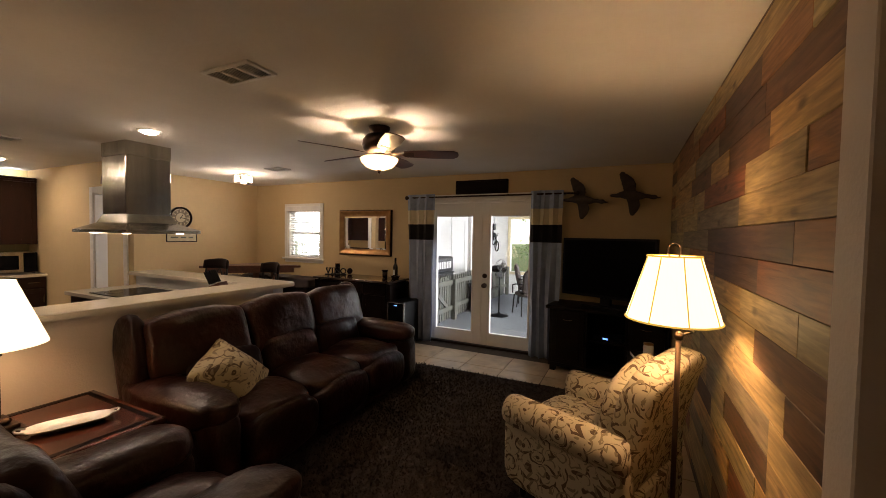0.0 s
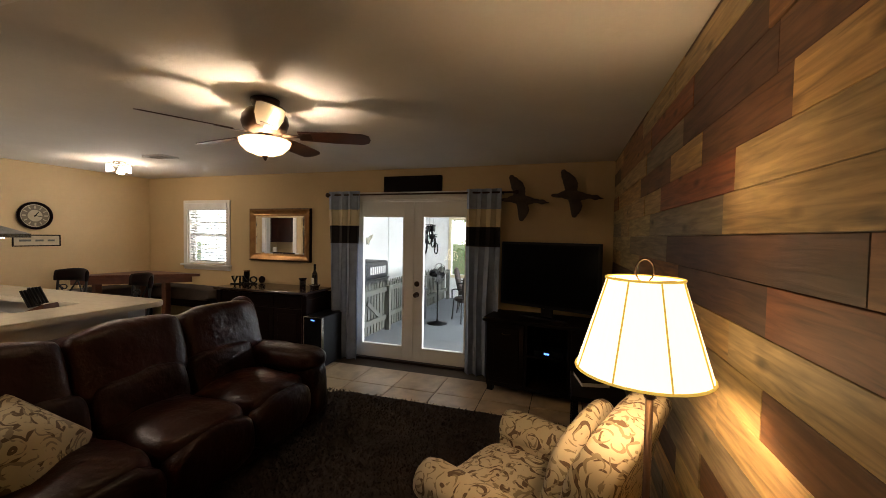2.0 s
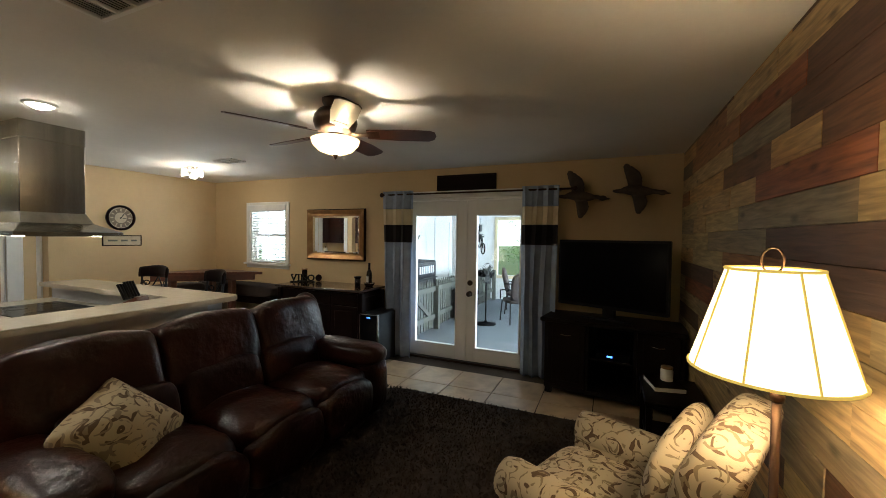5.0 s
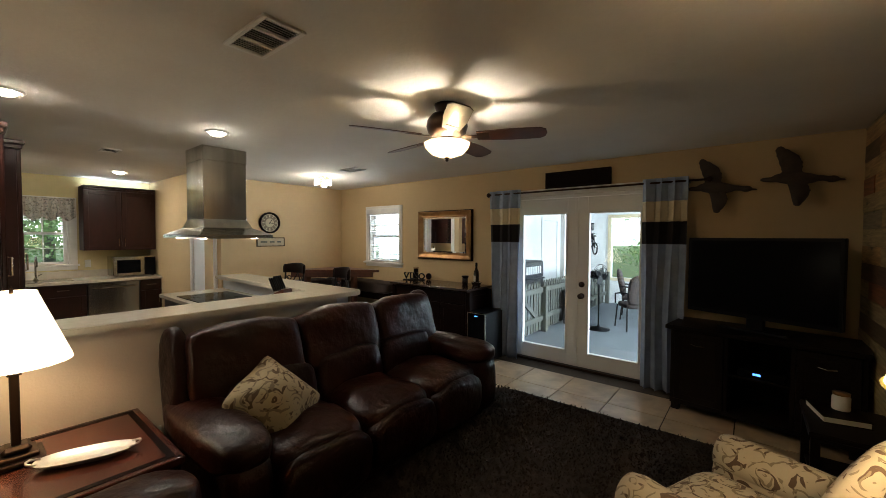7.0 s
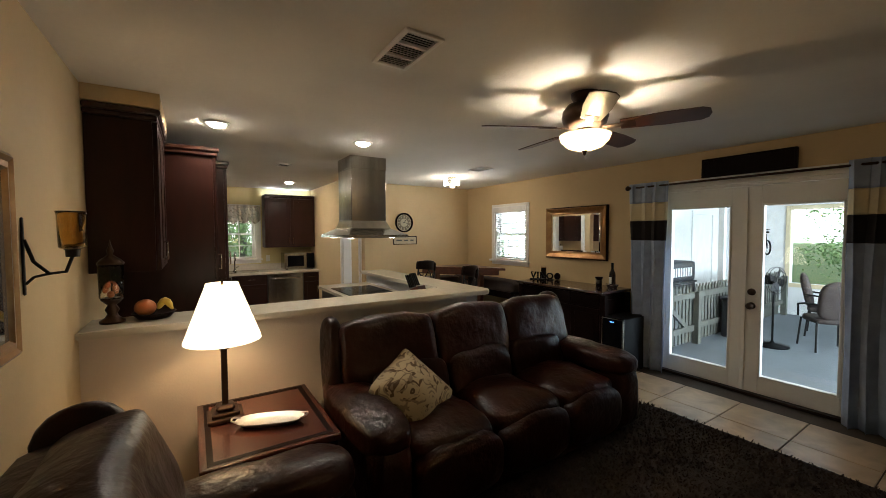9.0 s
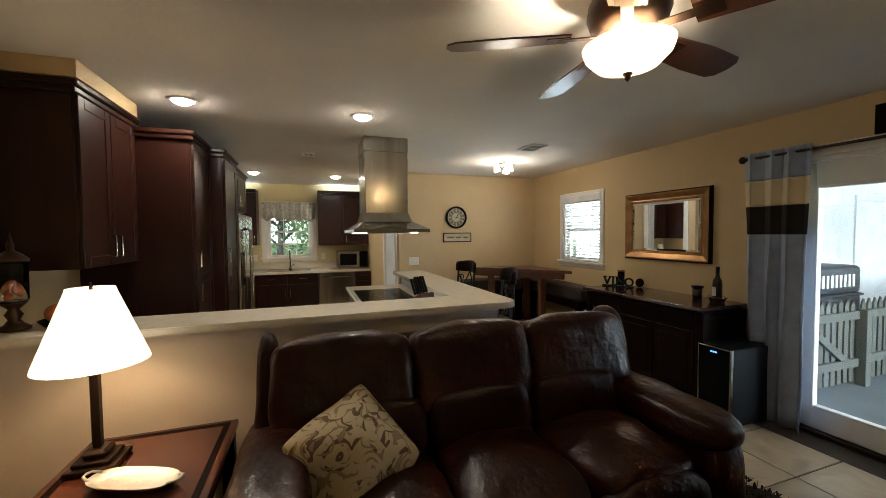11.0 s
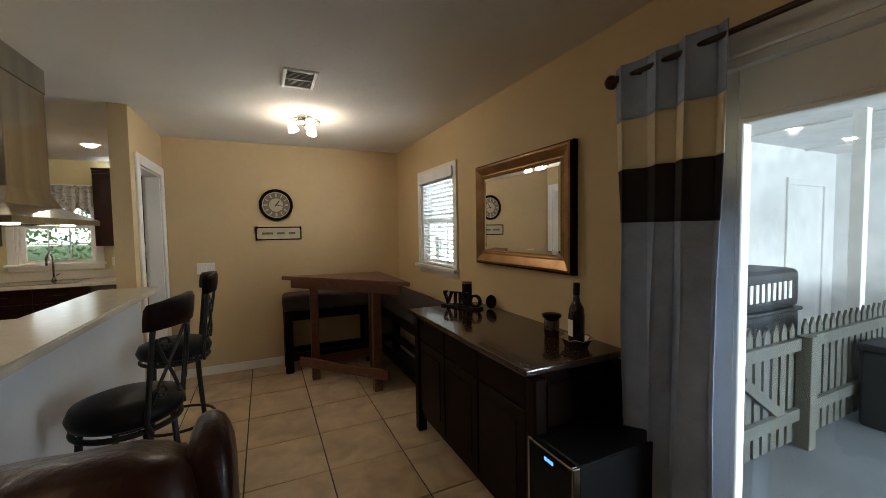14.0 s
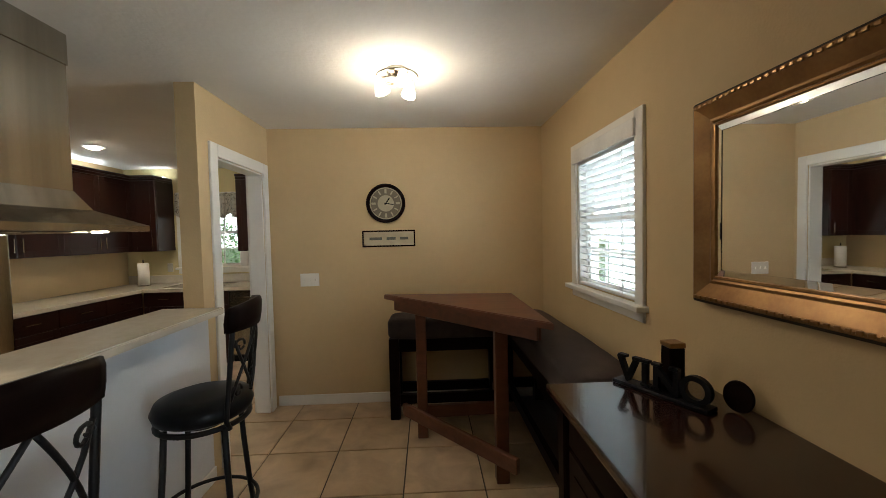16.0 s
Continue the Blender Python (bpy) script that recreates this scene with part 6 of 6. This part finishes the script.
# Unseen side wall; its opening holds the added sky lamp.
wall("wall_patio_east", "x", 3.05, 3.2, WALL_N + 0.151, 13.05, -0.10, 2.45, [(8.2, 12.6, 0.7, 2.1)], "outside_white", "white patio side wall with an opening")
for r in ((-2.03, -1.95, 0.47, 2.13), (-0.55, -0.47, 0.47, 2.13), (-1.95, -0.55, 2.05, 2.13), (-1.95, -0.55, 0.47, 0.55)):
    trim("trim", r[0], r[1], 13.03, 13.05, r[2], r[3], "pale wooden opening frame", "curtain_cream")
wall("wall_patio_west", "x", -3.4, -3.25, WALL_N + 0.151, 13.05, -0.10, 2.45, [], "outside_white", "white patio side wall")
for r in ((11.75, 11.84, -0.10, 1.98), (12.7, 12.79, -0.10, 1.98), (11.75, 12.79, 1.98, 2.07)):
    trim("trim", -3.249, -3.225, r[0], r[1], r[2], r[3], "white door casing on the patio wall", "outside_white")
wb_ = thing("bird_ornament", "grey metal flying bird ornament on the patio wall", "ornament", (-3.235, 10.67, 1.52))
bw = prism([(-0.24, 0.09), (-0.12, 0.05), (-0.03, 0.0), (0.03, 0.01), (0.10, 0.07), (0.24, 0.10), (0.16, 0.0), (0.08, -0.05), (0.05, -0.14), (0.0, -0.10), (-0.05, -0.13), (-0.06, -0.05), (-0.15, 0.01)], -0.012, 0.012)
bmesh.ops.transform(bw, matrix=pose(0, 0, 0, 90, 0, 90), verts=bw.verts)
part("bird_plate", bw, "steel", wb_)
for x, y in ((-2.15, 10.4),):
    trim("patio_post", x - 0.045, x + 0.045, y - 0.045, y + 0.045, -0.10, 2.45, "white square patio post", "outside_white")

fn = thing("picket_fence", "weathered grey wooden picket fence across the patio", "fence", (-2.05, 8.15, -0.10))


def picket(y, h, x=0.0):
    b = bmesh.new()
    pts = [(y - 0.035, 0.03), (y + 0.035, 0.03), (y + 0.035, h - 0.06), (y, h), (y - 0.035, h - 0.06)]
    f0 = [b.verts.new((x, u, z)) for u, z in pts]
    f1 = [b.verts.new((x + 0.016, u, z)) for u, z in pts]
    b.faces.new(f0), b.faces.new(f1)
    for k in range(5):
        b.faces.new((f0[k], f0[(k + 1) % 5], f1[(k + 1) % 5], f1[k]))
    return b


for k in range(34):
    part("picket", picket(1.12 + 0.105 * k, 0.90 + 0.012 * math.sin(k * 3.1)), "fence", fn)
for z in (0.22, 0.70):
    part("rail", box(0.017, 0.055, 1.05, 4.75, z, z + 0.085, 0.003), "fence", fn)
for y in (1.02, 2.9, 4.75):
    part("post", box(0.02, 0.11, y - 0.045, y + 0.045, 0, 0.80, 0.004), "fence", fn)
gt = thing("fence_gate", "weathered wooden picket gate with diagonal brace and black latch", "gate", (-2.05, 8.15, -0.10))
for k in range(9):
    part("picket", picket(0.09 + 0.105 * k, 0.90 + 0.012 * math.sin(k * 2.1 + 1)), "fence", gt)
for z in (0.20, 0.70):
    part("rail", box(0.017, 0.055, 0.04, 0.97, z, z + 0.085, 0.003), "fence", gt)
br = box(0.018, 0.050, -0.035, 0.035, 0, 0.60)
bmesh.ops.transform(br, matrix=pose(0, 0.80, 0.25, 56, 0, 0), verts=br.verts)
part("brace", br, "fence", gt)
part("latch", box(0.055, 0.08, 0.05, 0.17, 0.48, 0.52, 0.004), "iron", gt, "black iron latch")
part("latch_bar", box(0.055, 0.07, 0.07, 0.09, 0.40, 0.56, 0.004), "iron", gt)
sp2 = thing("gate_post", "weathered wooden gate post", "fence post", (-2.02, 8.12, -0.10))
part("post", box(-0.045, 0.045, -0.05, 0.03, 0, 0.85, 0.004), "fence", sp2)

dc = thing("pet_crate", "large grey plastic pet crate with white wire door", "pet crate", (-2.62, 9.35, 0.46))
part("lower_shell", box(-0.33, 0.33, -0.46, 0.46, 0.0, 0.32, 0.05, 3), "crate", dc)
part("upper_shell", box(-0.33, 0.33, -0.46, 0.46, 0.325, 0.66, 0.07, 3), "crate", dc)
part("seam_rim", box(-0.345, 0.345, -0.475, 0.475, 0.305, 0.335, 0.008), "crate", dc)
for k in range(8):
    part("door_wire", tube([(-0.2 + 0.055 * k, -0.468, 0.10), (-0.2 + 0.055 * k, -0.468, 0.55)], 0.004, 5), "outside_white", dc)
for k in range(8):
    part("door_wire", tube([(-0.22, -0.472, 0.11 + 0.06 * k), (0.20, -0.472, 0.11 + 0.06 * k)], 0.004, 5), "outside_white", dc)
    part("side_vent", box(0.325, 0.338, -0.30 + 0.08 * k, -0.26 + 0.08 * k, 0.42, 0.56), "outside_white", dc)
stn = thing("storage_box", "dark plastic storage box under the pet crate", "box", (-2.62, 9.35, -0.10))
part("box_body", box(-0.36, 0.36, -0.50, 0.50, 0, 0.50, 0.02), "crate", stn)
part("box_lid", box(-0.38, 0.38, -0.52, 0.52, 0.50, 0.559, 0.015), "crate", stn)
bn = thing("storage_bin", "dark rectangular lidded bin beside the fence gate", "bin", (-1.80, 10.1, -0.10))
part("bin_body", box(-0.16, 0.16, -0.17, 0.17, 0, 0.60, 0.02), "crate", bn)
part("bin_lid", box(-0.18, 0.18, -0.19, 0.19, 0.60, 0.65, 0.012), "crate", bn)

bc = thing("bicycle", "black bicycle hung up under the patio roof", "bicycle", (-2.0, 11.2, 1.22))
for y, z in ((-0.25, 0.28), (0.30, 0.62)):
    whl = part("wheel", tube([(0, y + 0.28 * math.cos(2 * math.pi * k / 28), z + 0.28 * math.sin(2 * math.pi * k / 28)) for k in range(28)], 0.034, 7, None, True), "black", bc, smooth=True)
    for k in range(10):
        a = 2 * math.pi * k / 10
        part("spoke", tube([(0, y, z), (0, y + 0.27 * math.cos(a), z + 0.27 * math.sin(a))], 0.003, 4), "black", whl)
for p in ([(0, -0.25, 0.28), (0, 0.05, 0.62)], [(0, 0.05, 0.62), (0, 0.30, 0.62)], [(0, 0.05, 0.62), (0, -0.12, 0.82)], [(0, -0.12, 0.82), (0, 0.25, 0.85)], [(0, 0.30, 0.62), (0, 0.22, 0.98)], [(0, -0.12, 0.82), (0, -0.25, 0.28)]):
    part("frame_tube", tube(p, 0.022, 7), "black", bc)
part("handlebar", tube([(-0.25, 0.18, 1.0), (-0.1, 0.22, 1.02), (0.1, 0.22, 1.02), (0.25, 0.18, 1.0)], 0.014, 7), "black", bc)
part("saddle", cushion(0.13, 0.26, 0.06, (0, -0.16, 0.90), 0.2, 5), "black", bc, smooth=True)
part("basket", box(-0.14, 0.14, 0.30, 0.52, 0.78, 1.0, 0.02), "black", bc)
part("hanger", tube([(0, 0.22, 1.02), (0, 0.22, 1.89)], 0.006, 5), "black", bc)

bc.matrix_world = pose(-2.0, 11.2, 1.20) @ Matrix.Scale(0.66, 4)
copy_thing(bc, pose(-1.86, 11.35, 1.20, 0, 0, 38) @ Matrix.Scale(0.66, 4))

pch = thing("patio_chair", "metal patio chair with dark floral cushion", "chair", (-0.80, 10.38, -0.10), 128, group="patio chairs")
part("cushion", cushion(0.46, 0.48, 0.10, (0, 0, 0.44), 0.2, 6), "bench", pch, smooth=True)
part("back_cushion", cushion(0.10, 0.46, 0.50, (-0.24, 0, 0.72), 0.2, 6, 0, pose(0, 0, 0, 0, -12, 0)), "bench", pch, smooth=True)
for x in (-0.2, 0.2):
    for y in (-0.22, 0.22):
        part("leg", tube([(x, y, 0.42), (x * 1.2, y * 1.1, 0)], 0.013, 7), "iron", pch)
for y in (-0.25, 0.25):
    part("armrest", tube([(-0.26, y, 0.68), (0, y * 1.08, 0.66), (0.2, y * 1.05, 0.62), (0.22, y, 0.44)], 0.014, 7), "iron", pch, smooth=True)
copy_thing(pch, pose(-0.55, 11.9, -0.10, 0, 0, 40))
copy_thing(pch, pose(-1.02, 11.35, -0.10, 0, 0, 10))
ptb = thing("patio_table", "round glass-topped metal patio table", "table", (-0.30, 11.25, -0.10))
part("tabletop", lathe([(0.001, 0.70), (0.52, 0.70), (0.54, 0.715), (0.52, 0.73), (0.001, 0.73)], 36), "concrete", ptb)
for k in range(4):
    a = radians(45 + 90 * k)
    part("leg", tube([(0.35 * math.cos(a), 0.35 * math.sin(a), 0.70), (0.25 * math.cos(a), 0.25 * math.sin(a), 0.35), (0.40 * math.cos(a), 0.40 * math.sin(a), 0)], 0.015, 7), "iron", ptb, smooth=True)
pf = thing("pedestal_fan", "dark pedestal fan standing on the patio", "fan", (-1.30, 9.95, -0.10), 75)
part("base", lathe([(0.20, 0), (0.20, 0.02), (0.03, 0.05), (0.02, 0.08)], 24), "black", pf, smooth=True)
part("pole", tube([(0, 0, 0.05), (0, 0, 0.92)], 0.014, 8), "black", pf)
part("motor", cushion(0.12, 0.20, 0.13, (0, 0.08, 0.98), 0.1, 4), "black", pf, smooth=True)
for k, (r, y) in enumerate(((0.20, -0.04), (0.14, -0.08), (0.06, -0.09), (0.20, -0.01))):
    part("guard_ring", tube([(r * math.cos(2 * math.pi * j / 24), y, 0.98 + r * math.sin(2 * math.pi * j / 24)) for j in range(24)], 0.004, 5, None, True), "black", pf)
for k in range(4):
    a = radians(90 * k + 20)
    bl = box(0.02, 0.17, -0.003, 0.003, -0.05, 0.05, 0.001)
    bmesh.ops.transform(bl, matrix=pose(0, -0.04, 0.98) @ pose(0, 0, 0, 0, math.degrees(a), 0) @ pose(0, 0, 0, 22, 0, 0), verts=bl.verts)
    part("fan_blade", bl, "black", pf)


def tree(at, height, spread, seed, label):
    """A tapered trunk with limbs and a crown of many small leaves."""
    rnd = random.Random(seed)
    t = thing("tree", label, "tree", at, group="garden trees")
    part("trunk", tube([(0, 0, 0), (0.05, 0.02, height * 0.3), (0.0, 0.06, height * 0.65)], [0.14, 0.10, 0.05], 8), "fence", t, smooth=True)
    lb = bmesh.new()
    for k in range(7):
        a, h = rnd.uniform(0, 6.3), height * rnd.uniform(0.3, 0.6)
        tube([(0, 0.03, h), (spread * 0.5 * math.cos(a), spread * 0.5 * math.sin(a), h + height * 0.2)], [0.04, 0.012], 5, lb)
    part("limbs", lb, "fence", t)
    verts, faces = [], []
    clumps = [(rnd.gauss(0, spread * 0.38), rnd.gauss(0, spread * 0.38), height * rnd.uniform(0.18, 1.0), rnd.uniform(0.25, 0.5) * spread * 0.6) for _ in range(34)]
    for cx, cy, cz, cr in clumps:
        for _ in range(150):
            d = Vector((rnd.gauss(0, 1), rnd.gauss(0, 1), rnd.gauss(0, 0.7))) * cr * 0.55
            p = Vector((cx, cy, cz)) + d
            u = Vector((rnd.gauss(0, 1), rnd.gauss(0, 1), rnd.gauss(0, 1))).normalized()
            w = u.cross(Vector((rnd.gauss(0, 1), rnd.gauss(0, 1), rnd.gauss(0, 1)))).normalized()
            s = rnd.uniform(0.035, 0.07)
            n = len(verts)
            verts += [p - u * s, p + w * s * 0.45, p + u * s, p - w * s * 0.45]
            faces.append((n, n + 1, n + 2, n + 3))
    me = bpy.data.meshes.new("crown")
    me.from_pydata(verts, [], faces)
    me.materials.append(M["leaf"])
    ob = new("crown", me)
    ob.parent = t


LG = "leafy green garden tree"
tree((-10.2, 3.0, -0.17), 4.2, 2.2, 3, LG)
tree((-9.6, 5.2, -0.17), 3.6, 2.0, 5, LG)
tree((-11.2, 3.9, -0.17), 4.4, 2.8, 17, LG)
tree((-7.4, 15.0, -0.17), 4.0, 2.0, 7, LG)
tree((-1.2, 17.0, -0.17), 4.5, 2.6, 9, LG)
tree((6.5, 12.5, -0.17), 4.2, 2.4, 11, LG)
tree((-5.6, 16.5, -0.17), 4.6, 2.6, 13, LG)

# Added ring that emits its own light, so the outdoors reads near white.
M["glow_backdrop"] = mat("self_lit_distance", (0.8, 0.85, 0.88), 1.0, second=(0.45, 0.6, 0.5), scale=0.06, emit=(0.92, 1.0, 1.0), power=4.5)
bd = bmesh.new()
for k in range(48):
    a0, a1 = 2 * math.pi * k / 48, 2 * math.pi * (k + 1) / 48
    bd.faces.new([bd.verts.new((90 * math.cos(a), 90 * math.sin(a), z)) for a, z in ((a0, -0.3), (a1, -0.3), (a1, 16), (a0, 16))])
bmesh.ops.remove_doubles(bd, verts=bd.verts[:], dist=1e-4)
tagged(part("backdrop", bd, "glow_backdrop"), "self-lit pale backdrop ring standing in for the bright distance beyond the garden", "backdrop", kind="structure")

# ---- floor tiles and wall planks ----
def slab(sx, sy, sz, e):
    """A thin piece with a small chamfer round its upper edge."""
    lo = [(-sx / 2, -sy / 2), (sx / 2, -sy / 2), (sx / 2, sy / 2), (-sx / 2, sy / 2)]
    v = [(x, y, 0) for x, y in lo] + [(x, y, sz - e) for x, y in lo] + [(x * (1 - 2 * e / sx), y * (1 - 2 * e / sy), sz) for x, y in lo]
    f = [(0, 1, 2, 3), (8, 9, 10, 11)]
    for b in (0, 4):
        f += [(b + k, b + (k + 1) % 4, b + 4 + (k + 1) % 4, b + 4 + k) for k in range(4)]
    me = bpy.data.meshes.new("tile")
    me.from_pydata(v, [], f)
    me.validate()
    return me


TILE = 0.479
tile_mesh = slab(TILE - 0.009, TILE - 0.009, 0.007, 0.002)
tile_mesh.materials.append(M["tile"])
rest = bmesh.new()
for i in range(-12, 20):
    for j in range(-10, 8):
        x, y = -4.02 + TILE * (i + 0.5) - 4 * TILE, 5.587 + TILE * (j + 0.5)
        if not (KIT_X + 0.2 < x < PLANK_X - 0.02 and WALL_S - 0.1 < y < WALL_N - 0.02):
            continue
        if -1.0 < x < 1.1 and 2.8 < y < 5.8:
            continue
        t = new("tile", tile_mesh)
        t.parent = floor
        t.matrix_basis = pose(x, y, -0.0068, random.uniform(-0.12, 0.12), random.uniform(-0.12, 0.12), 90 * random.randrange(4))

planks = bpy.data.objects["wall_east"]
ROW = 0.131
z = 1.767 - 14 * ROW
rp = random.Random(4)
cache = {}
while z < CEIL - 0.01:
    y = 3.29
    h = min(ROW, CEIL - 0.001 - z) if z >= 0 else ROW
    zl = max(z, 0.0)
    h = z + h - zl
    while y < WALL_N - 0.001:
        ln = rp.choice((0.45, 0.62, 0.80, 0.95, 1.15, 1.35)) if y > 3.30 else rp.choice((0.37, 0.62, 0.70, 0.30, 1.0, 0.5))
        if WALL_N - (y + ln) < 0.25:
            ln = WALL_N - 0.001 - y
        key = (round(ln, 3), round(h, 3))
        if key not in cache:
            me = slab(ln - 0.0010, h - 0.0018, 0.019, 0.0018)
            me.name = "plank"
            me.materials.append(M["plank"])
            # laid upright: length along y, height along z, face towards -x
            me.transform(Matrix(((0, 0, -1, 0), (1, 0, 0, 0), (0, 1, 0, 0), (0, 0, 0, 1))))
            cache[key] = me
        p = new("plank", cache[key])
        p.parent = planks
        p.matrix_basis = pose(PLANK_X + 0.02 - rp.choice((0, 0, 0.002, 0.004)), y + ln / 2, zl + h / 2)
        y += ln
    z += ROW
